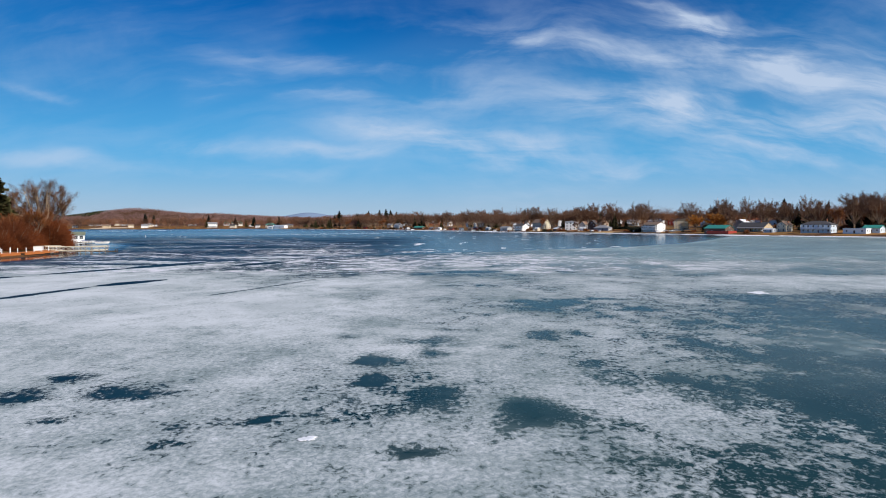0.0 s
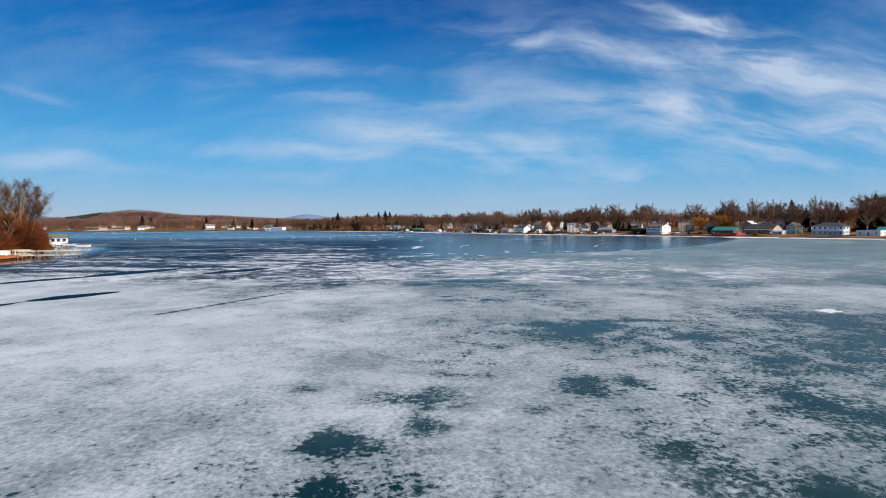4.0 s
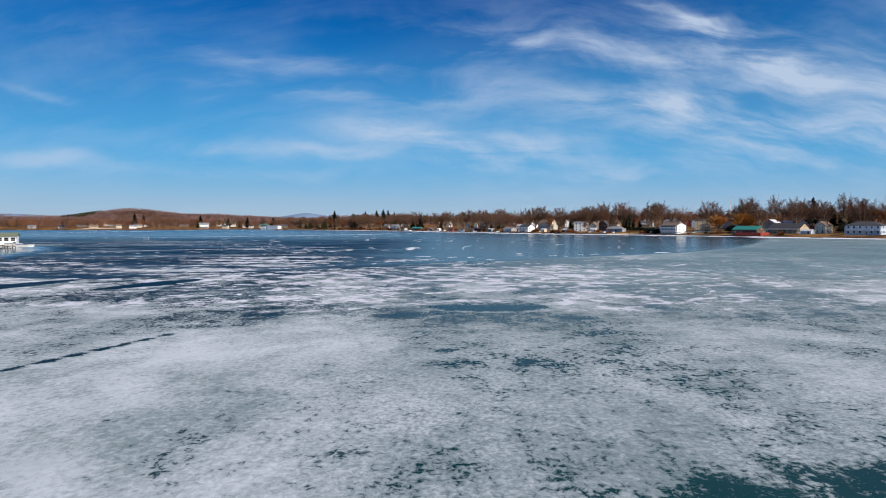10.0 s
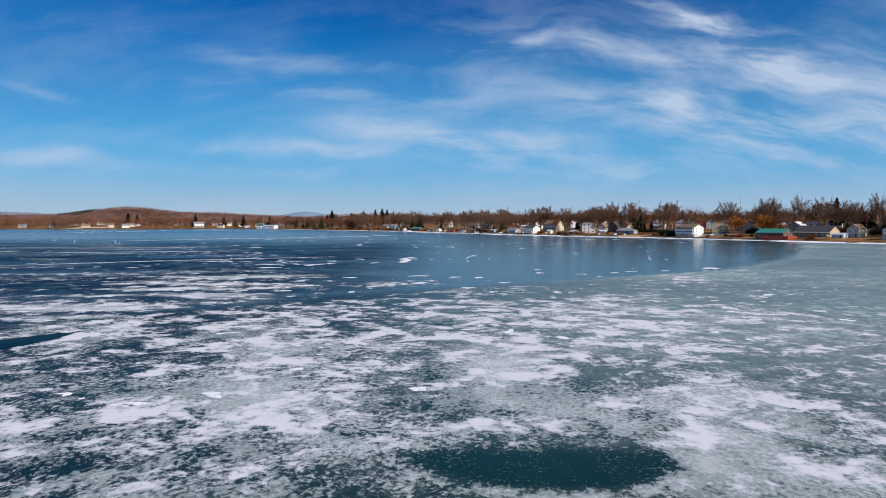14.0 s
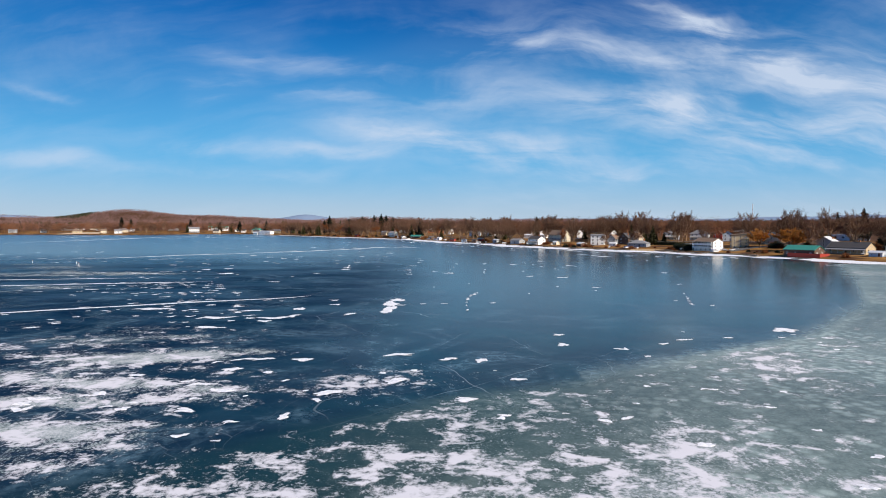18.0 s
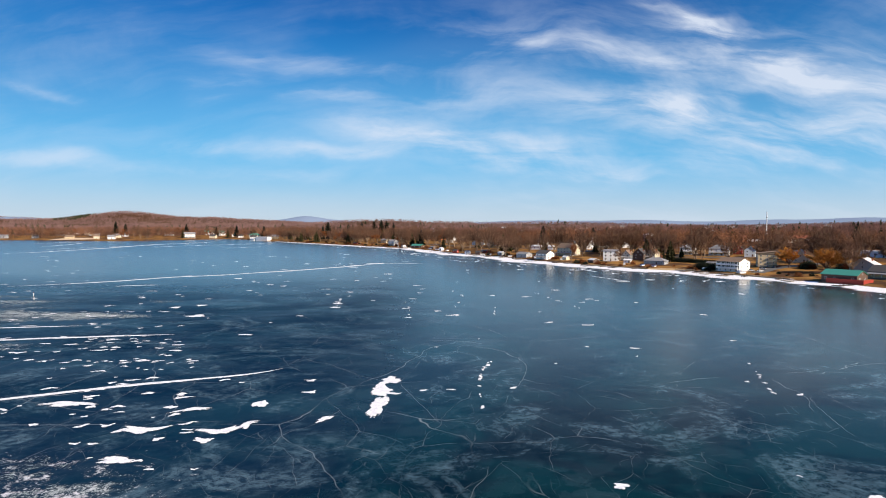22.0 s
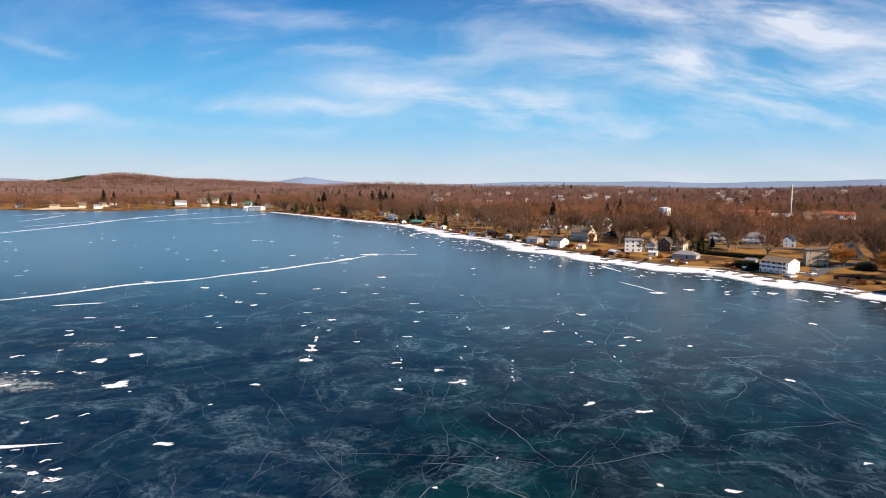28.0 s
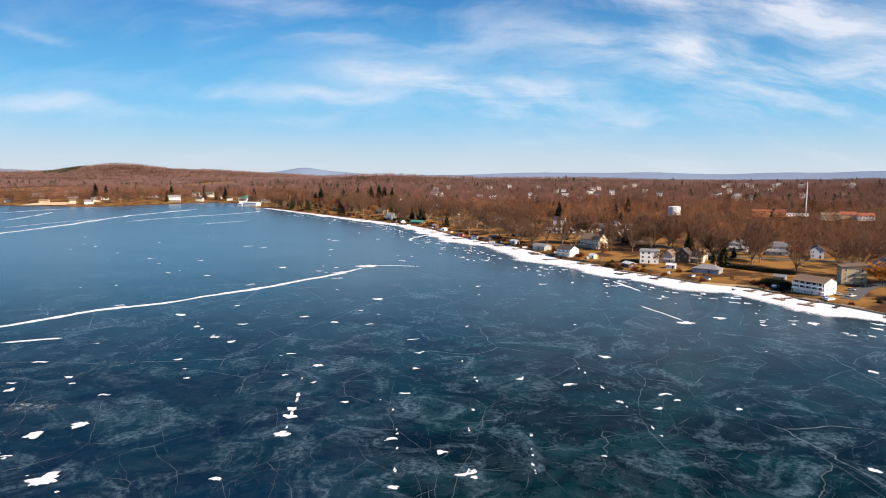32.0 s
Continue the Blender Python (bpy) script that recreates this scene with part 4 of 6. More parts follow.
# ---- houses ----
WHITE = material("white_siding", (0.82, 0.82, 0.81), 0.55, 0.08, 1.0)
COOL = material("pale_blue_siding", (0.55, 0.63, 0.70), 0.55, 0.08)
CREAM = material("cream_siding", (0.62, 0.55, 0.42), 0.6, 0.1)
TAN = material("tan_siding", (0.50, 0.40, 0.26), 0.65, 0.12)
GREY = material("grey_siding", (0.34, 0.35, 0.36), 0.65, 0.12)
BROWN = material("brown_siding", (0.12, 0.075, 0.055), 0.75, 0.2)
REDW = material("red_siding", (0.34, 0.045, 0.03), 0.65, 0.15)
BRICK = material("orange_brick", (0.45, 0.17, 0.08), 0.85, 0.2)
R_BROWN = material("brown_shingles", (0.20, 0.14, 0.10), 0.85, 0.3, 2.0)
R_GREY = material("grey_shingles", (0.22, 0.22, 0.23), 0.85, 0.3, 2.0)
R_DARK = material("dark_shingles", (0.07, 0.065, 0.065), 0.85, 0.3, 2.0)
R_GREEN = material("green_metal_roof", (0.05, 0.26, 0.20), 0.45, 0.12, 0.7)
R_WHITE = material("pale_flat_roof", (0.62, 0.63, 0.65), 0.6, 0.12, 0.5)
R_RED = material("rust_red_roof", (0.33, 0.10, 0.06), 0.75, 0.2)
TRIM = material("white_trim", (0.78, 0.78, 0.77), 0.45, 0.05)
WOOD = material("weathered_wood", (0.24, 0.18, 0.13), 0.85, 0.3, 2.0)
DARKWOOD = material("dark_wet_wood", (0.07, 0.05, 0.04), 0.7, 0.3, 2.0)
RUST = material("orange_planks", (0.46, 0.15, 0.04), 0.75, 0.25, 2.0)
METAL = material("galvanised_metal", (0.55, 0.57, 0.58), 0.4, 0.1, metal=0.6)
ASPHALT = material("asphalt", (0.10, 0.10, 0.10), 0.9, 0.2)
STONE = material("tan_retaining_wall", (0.42, 0.30, 0.17), 0.9, 0.25)
DOORM = material("dark_door", (0.10, 0.06, 0.05), 0.5, 0.1)
GLASS = glass_mat()
SHARED = {}
FOOT = []                                   # footprints, kept clear of trees


def shared(key, build):
    if key not in SHARED:
        SHARED[key] = build()
    return SHARED[key]


def add_window(parent, m, w, h, trim=TRIM):
    t = 0.11
    frame_me = shared(("window", w, h, trim.name), lambda: B().box(-w / 2, w / 2, -0.06, 0, -h / 2, -h / 2 + t).box(-w / 2, w / 2, -0.06, 0, h / 2 - t, h / 2)
                      .box(-w / 2, -w / 2 + t, -0.06, 0, -h / 2 + t, h / 2 - t).box(w / 2 - t, w / 2, -0.06, 0, -h / 2 + t, h / 2 - t)
                      .box(-w / 2 + t, w / 2 - t, -0.05, 0, -0.04, 0.04).mesh("window", trim))
    pane_me = shared(("pane", w, h), lambda: B().box(-w / 2 + t, w / 2 - t, -0.03, -0.005, -h / 2 + t, h / 2 - t).mesh("pane", GLASS))
    win = part("window", frame_me, parent, m)
    part("pane", pane_me, win)


def gable_roof(w, d, h, rh, over, ridge):
    """Two sloping slabs that meet at the ridge."""
    b = B()
    span, run = (d, w) if ridge == "x" else (w, d)
    k = rh / (span / 2)
    e, th = span / 2 + over, 0.28
    for sgn in (1, -1):
        lo = h - over * k
        out = [(0, h + rh + 0.02), (sgn * e, lo + 0.02), (sgn * e, lo + th), (0, h + rh + th)]
        b.prism(out if sgn < 0 else out[::-1], -run / 2 - over, run / 2 + over, "x" if ridge == "x" else "y")
    return b


def hip_roof(w, d, h, rh, over):
    b, x, y = B(), w / 2 + over, d / 2 + over
    r = max(0.0, (w - d) / 2) if w >= d else 0.0
    q = max(0.0, (d - w) / 2) if d > w else 0.0
    base = [(-x, -y, h), (x, -y, h), (x, y, h), (-x, y, h)]
    r1, r2 = (-r, -q, h + rh), (r, q, h + rh)
    if w >= d:
        b.poly([base[0], base[1], r2, r1]).poly([base[1], base[2], r2]).poly([base[2], base[3], r1, r2]).poly([base[3], base[0], r1])
    else:
        b.poly([base[0], base[1], r1]).poly([base[1], base[2], r2, r1]).poly([base[2], base[3], r2]).poly([base[3], base[0], r1, r2])
    b.box(-x, x, -y, y, h - 0.22, h + 0.001)
    return b


def house(x, y, w, d, h, rh, rz, wall, roof, label, ridge="x", cols=3, side=2, rows=2, z=None, chimney=True, win=(1.1, 1.35), name="house", door=True, grp="houses by the lake"):
    """A house whose front faces local -y: walls, roof, windows, door, chimney."""
    z = gz(x, y) if z is None else z
    ob = thing(name, pose(x, y, z, 0, 0, rz), label, "house", grp)
    FOOT.append((x, y, max(w, d) * 0.62))
    if ridge == "x" and rh > 0:
        body = B().prism([(-d / 2, -3), (d / 2, -3), (d / 2, h), (0, h + rh), (-d / 2, h)], -w / 2, w / 2, "x")
    elif ridge == "y" and rh > 0:
        body = B().prism([(-w / 2, -3), (w / 2, -3), (w / 2, h), (0, h + rh), (-w / 2, h)][::-1], -d / 2, d / 2, "y")
    elif ridge == "gambrel":
        body = B().prism([(-w / 2, -3), (w / 2, -3), (w / 2, h), (w * 0.33, h + rh * 0.65), (0, h + rh), (-w * 0.33, h + rh * 0.65), (-w / 2, h)][::-1], -d / 2, d / 2, "y")
    else:
        body = B().box(-w / 2, w / 2, -d / 2, d / 2, -3, h)
    part("wall", body.mesh("wall", wall), ob)
    if ridge == "hip":
        top = hip_roof(w, d, h, rh, 0.5)
    elif ridge == "gambrel":
        top = B()
        for s in (1, -1):
            o = [(s * (w / 2 + 0.4), h - 0.3), (s * w * 0.34, h + rh * 0.66), (0, h + rh), (0, h + rh + 0.3), (s * (w * 0.34 + 0.2), h + rh * 0.66 + 0.25), (s * (w / 2 + 0.65), h - 0.25)]
            top.prism(o if s > 0 else o[::-1], -d / 2 - 0.5, d / 2 + 0.5, "y")
    elif rh > 0:
        top = gable_roof(w, d, h, rh, 0.5, ridge)
    else:
        top = B().box(-w / 2 - 0.3, w / 2 + 0.3, -d / 2 - 0.3, d / 2 + 0.3, h, h + 0.35).box(-w / 2, w / 2, -d / 2, d / 2, h + 0.35, h + 0.45)
    part("roof", top.mesh("roof", roof), ob)
    ww, wh = win
    step = h / rows
    for r in range(rows):
        zc = step * (r + 0.56)
        for c in range(cols):
            xc = (c + 0.5) / cols * w - w / 2
            if door and r == 0 and c == cols // 2:
                continue
            add_window(ob, pose(xc, -d / 2 - 0.004, zc), ww, wh)
        for c in range(side):
            yc = (c + 0.5) / side * d - d / 2
            add_window(ob, pose(w / 2 + 0.004, yc, zc, 0, 0, 90), ww, wh)
            add_window(ob, pose(-w / 2 - 0.004, yc, zc, 0, 0, -90), ww, wh)
    if ridge in ("y", "gambrel") and rh > 2.5:
        add_window(ob, pose(0, -d / 2 - 0.004, h + rh * 0.3), ww, wh)
    if ridge == "x" and rh > 2.5:
        add_window(ob, pose(w / 2 + 0.004, 0, h + rh * 0.25, 0, 0, 90), 0.8, 1.0)
    if door:
        xc = (cols // 2 + 0.5) / cols * w - w / 2
        dm = shared(("door", wall.name), lambda: B().box(-0.55, 0.55, -0.07, 0, 0, 2.1).box(0.36, 0.44, -0.12, -0.07, 1.0, 1.08).mesh("door", DOORM))
        part("door", dm, ob, pose(xc, -d / 2 - 0.004, 0.1))
    if chimney:
        cm = shared("chimney", lambda: B().box(-0.45, 0.45, -0.35, 0.35, -1.8, 1.3).box(-0.52, 0.52, -0.42, 0.42, 1.3, 1.45).mesh("chimney", BRICK))
        part("chimney", cm, ob, pose(w * 0.22, 0 if ridge == "x" else d * 0.2, h + rh * (1.0 if ridge != "y" else 0.6)))
    return ob


def railing(w, gap=0.9, hgt=1.05):
    b = B().box(-w / 2, w / 2, -0.04, 0.04, hgt - 0.09, hgt).box(-w / 2, w / 2, -0.03, 0.03, 0.10, 0.17)
    for k in np.arange(-w / 2, w / 2 + 0.01, gap / 3):
        b.box(k - 0.02, k + 0.02, -0.02, 0.02, 0.1, hgt - 0.05)
    return b


def balconies(ob, w, d, levels, depth, posts, top):
    """Decks with posts and rails along the front."""
    for z in levels:
        part("balcony_deck", B().box(-w / 2, w / 2, -d / 2 - depth, -d / 2 - 0.01, z - 0.22, z).mesh("deck", TRIM), ob)
        part("balcony_railing", shared(("rail", w), lambda: railing(w).mesh("railing", TRIM)), ob, pose(0, -d / 2 - depth + 0.1, z))
    pm = B().box(-0.1, 0.1, -0.1, 0.1, -1, top).mesh("post", TRIM)
    for k in range(posts):
        part("balcony_post", pm, ob, pose(-w / 2 + 0.15 + k * (w - 0.3) / (posts - 1), -d / 2 - depth + 0.25, 0))


def porch(ob, w, d, depth=2.4, hgt=2.9, mat=None):
    """A roofed porch along the front."""
    part("porch_deck", B().box(-w / 2, w / 2, -d / 2 - depth, -d / 2 - 0.01, -0.6, 0.35).mesh("deck", WOOD), ob)
    part("porch_roof", B().prism([(-d / 2 - depth - 0.4, hgt - 0.3), (-d / 2 - 0.01, hgt + 0.55), (-d / 2 - 0.01, hgt + 0.8), (-d / 2 - depth - 0.4, hgt - 0.05)][::-1], -w / 2 - 0.2, w / 2 + 0.2, "x").mesh("roof", mat or R_GREY), ob)
    pm = shared(("porchpost", hgt), lambda: B().box(-0.09, 0.09, -0.09, 0.09, 0.3, hgt - 0.1).mesh("post", TRIM))
    n = max(3, int(w / 3.2))
    for k in range(n):
        part("porch_post", pm, ob, pose(-w / 2 + 0.2 + k * (w - 0.4) / (n - 1), -d / 2 - depth + 0.15, 0))


# the balcony house
hb = house(206.5, 631.0, 17.5, 12, 7.4, 2.4, -60, WHITE, R_BROWN, "white three-storey lake house with long balconies and a brown roof", cols=0, side=2, rows=3, z=1.3, win=(1.0, 1.2), chimney=False, door=False)
for lv in (2.55, 5.0):
    for k in range(5):
        pane = part("glass_door", B().box(-1.4, 1.4, -0.05, 0, 0.05, 1.98).mesh("glass_door", GLASS), hb, pose(-7.0 + 3.5 * k, -6.01, lv))
        part("frame", B().box(-1.52, -1.4, -0.08, 0, 0, 2.1).box(1.4, 1.52, -0.08, 0, 0, 2.1).box(-0.06, 0.06, -0.08, 0, 0, 1.98).box(-1.4, 1.4, -0.08, 0, 1.98, 2.1).mesh("frame", TRIM), pane)
    part("railing_panel", B().box(-8.7, 8.7, -7.86, -7.82, lv + 0.12, lv + 0.92).mesh("railing_panel", TRIM), hb)
for k in range(4):
    add_window(hb, pose(-6.3 + 4.2 * k, -6.004, 1.3), 1.2, 1.0)
balconies(hb, 17.5, 12, (2.55, 5.0), 1.9, 6, 7.2)
part("balcony_roof", B().prism([(-8.4, 7.25), (-5.9, 7.75), (-5.9, 7.95), (-8.4, 7.45)][::-1], -9.0, 9.0, "x").mesh("roof", R_BROWN), hb)
# the tall tan house
tall = house(242, 655, 13, 12, 10.0, 0.0, -20, TAN, R_BROWN, "tall tan block of flats with balconies and sloping roof", ridge="flat", cols=3, side=3, rows=4, z=2.8, chimney=False, door=False)
part("roof_slab", B().prism([(-7.0, 10.4), (7.0, 12.2), (7.0, 12.6), (-7.0, 10.8)][::-1], -6.6, 6.6, "y").mesh("roof", R_BROWN), tall)
part("gable_wall", B().prism([(-6.5, 10.0), (6.5, 10.0), (6.5, 12.15), (-6.5, 10.45)][::-1], -6.0, 6.0, "y").mesh("wall", TAN), tall)
for lv in (2.6, 5.1, 7.6):
    part("balcony_deck", B().box(1.2, 6.4, -7.4, -6.02, lv - 0.2, lv).mesh("deck", CREAM), tall)
    part("balcony_railing", shared("rail5", lambda: railing(5.2).mesh("railing", CREAM)), tall, pose(3.8, -7.3, lv))
house(173, 699, 17, 10, 3.0, 2.6, -38, GREY, R_GREY, "low grey cottage with a hipped shingle roof", ridge="hip", cols=4, rows=1)
porch(house(184, 741, 8, 10, 6.0, 3.6, -42, CREAM, R_BROWN, "cream gabled lake house with brown roof", ridge="y", cols=2), 8, 10)
house(173, 742, 9, 10, 6.0, 4.2, -38, BROWN, R_DARK, "dark brown gabled lake house with white window trim", ridge="y", cols=2)
porch(house(162, 743, 8, 10, 5.4, 3.8, -38, GREY, R_BROWN, "weathered grey-brown gabled cottage", ridge="y", cols=2), 8, 10)
house(148.5, 746, 13, 15, 9.0, 0.9, -22, WHITE, R_GREY, "plain white three-storey house with a low grey roof", cols=3, side=4, rows=3, win=(1.6, 1.5), chimney=False)
house(155, 718, 6, 4, 2.4, 0.9, -30, WHITE, R_WHITE, "small white garden shed by the shore", cols=2, side=1, rows=1, chimney=False, name="shed", win=(0.8, 0.8))
porch(house(126, 832, 20, 13, 8.0, 4.4, -52, CREAM, R_BROWN, "large cream house with a steep brown roof and dormer", cols=5, side=3, rows=3), 20, 13)
house(172, 932, 12, 17, 6.0, 7.0, -8, WHITE, R_GREY, "white gambrel-roofed barn house with many windows", ridge="gambrel", cols=3, side=4, rows=2, chimney=False)
house(150, 948, 26, 11, 5.0, 4.5, -8, CREAM, R_DARK, "long house with a dark roof and a row of dormers", cols=6, rows=2)
porch(house(95, 789, 13, 12, 5.6, 3.0, -48, WHITE, R_DARK, "white lake house with a dark shingle roof", cols=3, rows=2), 13, 12)
house(80, 832, 14, 9, 3.4, 1.8, -52, GREY, R_GREY, "grey boathouse with a shallow roof", cols=3, rows=1, chimney=False)
house(117, 952, 30, 10, 3.6, 1.3, -30, WHITE, R_WHITE, "long low white building with a pale roof", cols=7, rows=1, chimney=False)
house(130, 1032, 13, 11, 6.4, 3.4, -25, WHITE, R_DARK, "white two-storey house with a dark roof", cols=3)
porch(house(66, 1082, 14, 11, 5.8, 3.2, -35, WHITE, R_GREY, "white house among bare trees", cols=4), 14, 11)
house(46, 1115, 15, 11, 5.8, 3.2, -35, COOL, R_GREY, "pale blue-grey house among bare trees", cols=4)
house(6, 1220, 13, 11, 7.0, 3.2, -35, WHITE, R_GREY, "white two-storey house on the slope", cols=3)
house(-32, 1325, 52, 20, 6.0, 1.6, -25, BRICK, R_WHITE, "long brick hall with a pale roof", cols=10, rows=1, chimney=False, win=(2.0, 1.8))
house(-75, 1392, 34, 16, 5.0, 1.0, -25, WHITE, R_GREY, "low white institute building among trees", cols=8, rows=1, chimney=False)
house(-104, 1478, 20, 14, 8.0, 3.5, -25, WHITE, R_GREY, "large white house on the rise", cols=5)
house(-44, 1104, 20, 8, 3.0, 2.0, -40, BROWN, R_GREEN, "brown boathouse with a green roof", cols=4, rows=1, chimney=False)
porch(house(-86, 1178, 12, 10, 6.6, 2.8, -40, WHITE, R_GREY, "white lake house with bay windows", cols=3), 12, 10)
house(-108, 1272, 13, 10, 5.0, 3.0, -40, CREAM, R_GREY, "cream cottage behind the shore", cols=3)
house(-156, 1249, 7, 5, 2.6, 1.2, -40, REDW, R_DARK, "small red boat shed at the water", cols=2, side=1, rows=1, chimney=False, name="shed", win=(0.8, 0.8))
house(-395, 1528, 34, 12, 6.5, 1.2, -30, WHITE, R_WHITE, "long white boathouse with a balcony", cols=8, chimney=False)
house(-420, 1540, 12, 10, 6.0, 2.0, -30, WHITE, R_WHITE, "white boathouse at the water", cols=3, chimney=False)
house(-470, 1712, 24, 14, 7.0, 5.5, -20, CREAM, R_GREEN, "large house with a steep green roof", cols=5, ridge="hip")
porch(house(-612, 1668, 26, 14, 9.5, 4.5, 20, WHITE, R_GREY, "large white lake house with porches", cols=6, rows=3), 26, 14)
porch(house(-690, 1735, 22, 13, 6.0, 4.5, 20, WHITE, R_DARK, "white house with a long porch", cols=5), 22, 13)
house(-600, 1830, 30, 15, 8.0, 4.0, 10, WHITE, R_GREEN, "white inn with a green roof", cols=7)
house(-630, 1835, 16, 13, 7.0, 4.0, 10, WHITE, R_GREEN, "white wing of the inn with a green roof", cols=4)
house(-935, 1825, 28, 15, 8.0, 4.0, 25, CREAM, R_GREY, "cream house on the far shore", cols=6)
house(-960, 1735, 24, 13, 6.0, 3.5, 25, GREY, R_GREY, "grey house on the far shore", cols=5)
house(-995, 1850, 22, 13, 7.0, 3.5, 25, WHITE, R_DARK, "white house on the far shore", cols=5)
house(-758, 1642, 26, 11, 4.0, 2.5, 15, WHITE, R_GREY, "low white bungalow on the far shore", cols=6, rows=1)
house(-855, 1700, 20, 12, 5.0, 3.0, 15, GREY, R_BROWN, "grey bungalow on the far shore", cols=4, rows=1)
porch(house(232, 784, 14, 12, 6.6, 3.0, -28, WHITE, R_GREY, "white square house with a hipped grey roof", ridge="hip", cols=4), 14, 12)
porch(house(253, 764, 17, 12, 6.6, 3.4, -28, WHITE, R_GREY, "white house with a wide grey roof and porch", ridge="hip", cols=4), 17, 12)
house(276, 776, 8, 8, 5.0, 3.4, -28, REDW, R_DARK, "small red barn with white trim", ridge="y", cols=2)
house(273, 746, 9, 9, 6.0, 3.4, -28, COOL, R_DARK, "pale blue house with a dark roof", ridge="y", cols=2)
porch(house(281, 685, 10, 10, 6.0, 3.0, -40, WHITE, R_GREY, "white house behind hedges", ridge="y", cols=2), 10, 10)
house(282, 680, 11, 12, 3.0, 7.0, -35, CREAM, R_GREY, "chalet with a steep grey roof down to the ground", ridge="y", cols=2, rows=1)
house(436, 1150, 42, 16, 7.0, 2.0, -10, BRICK, R_RED, "long orange-brick hall with a rust roof", cols=9, rows=1, chimney=False, win=(2.0, 1.6))
house(478, 1155, 28, 14, 4.5, 0.0, -10, WHITE, R_DARK, "low flat-roofed white building by the hall", ridge="flat", cols=5, rows=1, chimney=False, win=(2.0, 1.6))
house(214, 940, 9, 10, 5.0, 3.2, 5, WHITE, R_BROWN, "small white gabled house with orange trim", ridge="y", cols=2)
house(193, 950, 14, 10, 4.5, 2.6, -10, CREAM, R_GREY, "cream bungalow behind the trees", cols=4, rows=1)
house(480, 1080, 20, 13, 6.0, 3.5, -20, CREAM, R_BROWN, "cream house among the trees", cols=4)
house(512, 1095, 18, 13, 6.0, 3.5, -20, TAN, R_RED, "tan house with a rust roof", cols=4)
house(524, 1078, 18, 12, 5.5, 3.5, -20, WHITE, R_RED, "white house with a rust roof", cols=4)
# buildings round the boatyard
byard = house(236, 551, 20, 12, 5.0, 2.6, -58, BROWN, R_GREEN, "dark boathouse with a green metal roof at the water", cols=4, side=2, rows=1, z=0.4, chimney=False, name="boathouse")
part("red_wall", B().box(-6, 14.5, -8.4, -7.9, -0.2, 2.8).box(14.1, 14.6, -8.4, 3.0, -0.2, 2.8).mesh("wall", REDW), byard, label="red plank wall")
part("dock_deck", B().box(-10, 16, -9.6, -6.02, -0.35, 0.05).mesh("deck", WOOD), byard)
house(274, 590, 15, 11, 5.4, 4.4, -50, GREY, R_WHITE, "grey house with a pale steep roof and gables", ridge="y", cols=3)
porch(house(268, 553, 24, 13, 4.0, 3.6, -58, TAN, R_DARK, "wide tan house with a dark roof", cols=5, rows=1), 24, 13)
house(280, 528, 8, 9, 5.5, 3.0, -62, CREAM, R_BROWN, "cream gabled cottage at the boatyard", ridge="y", cols=2)
house(266, 524, 8, 5, 2.3, 1.0, -62, COOL, R_WHITE, "white boat shed at the shore", cols=2, side=1, rows=1, chimney=False, name="shed", win=(0.8, 0.8))
house(362, 706, 34, 14, 5.0, 0.0, -35, WHITE, R_WHITE, "flat-roofed pale commercial building", ridge="flat", cols=6, rows=1, chimney=False, win=(2.2, 1.6))
bw = house(284, 487, 21, 11, 6.4, 2.6, -52, COOL, R_DARK, "pale blue two-storey house with a dark hipped roof and balcony", ridge="hip", cols=6, side=4, rows=2, win=(1.4, 1.6))
balconies(bw, 21, 11, (3.1,), 1.6, 6, 6.2)
house(296, 461, 15, 8, 3.4, 0.0, -55, WHITE, R_WHITE, "flat white garage with dark doors", ridge="flat", cols=3, side=2, rows=1, chimney=False, name="garage")
house(309, 462, 11, 9, 3.4, 2.0, -55, COOL, R_GREEN, "pale house with a teal roof", cols=3, rows=1, chimney=False)
house(325, 440, 12, 9, 4.0, 2.4, -55, WHITE, R_GREEN, "white cottage with a teal roof", cols=3, rows=1)

# houses far back in the woods
rng = np.random.RandomState(21)
for k in range(48):
    t = rng.uniform(-0.05, 0.62)
    yy = rng.uniform(1500, 2500)
    xx = t * (yy - 200)
    house(xx, yy, rng.uniform(10, 16), 9, rng.uniform(5, 6.5), 3.2, rng.uniform(-35, 10), (WHITE, CREAM, WHITE, GREY)[k % 4], (R_GREY, R_BROWN, R_DARK)[k % 3],
          "pale house on the wooded rise, far from the lake", cols=3, side=1, grp="houses on the far rise", chimney=False, z=gz(xx, yy) + 3.0)
for k in range(16):
    xx = rng.uniform(-1020, -380)
    yy = float(np.interp(xx, [-1050, -899, -767, -704, -663, -600, -537, -464, -398], [1540, 1525, 1500, 1490, 1512, 1600, 1700, 1644, 1514])) + rng.uniform(22, 110)
    if all((xx - fx) ** 2 + (yy - fy) ** 2 > (fr + 12) ** 2 for fx, fy, fr in FOOT):
        house(xx, yy, rng.uniform(11, 18), 10, rng.uniform(4, 6.5), 3.4, rng.uniform(-10, 35), (WHITE, CREAM, GREY, TAN, WHITE)[k % 5], (R_GREY, R_BROWN, R_DARK)[k % 3],
              "house among trees on the far western shore", cols=3, side=1, grp="houses on the far shore", chimney=k % 2 == 0)

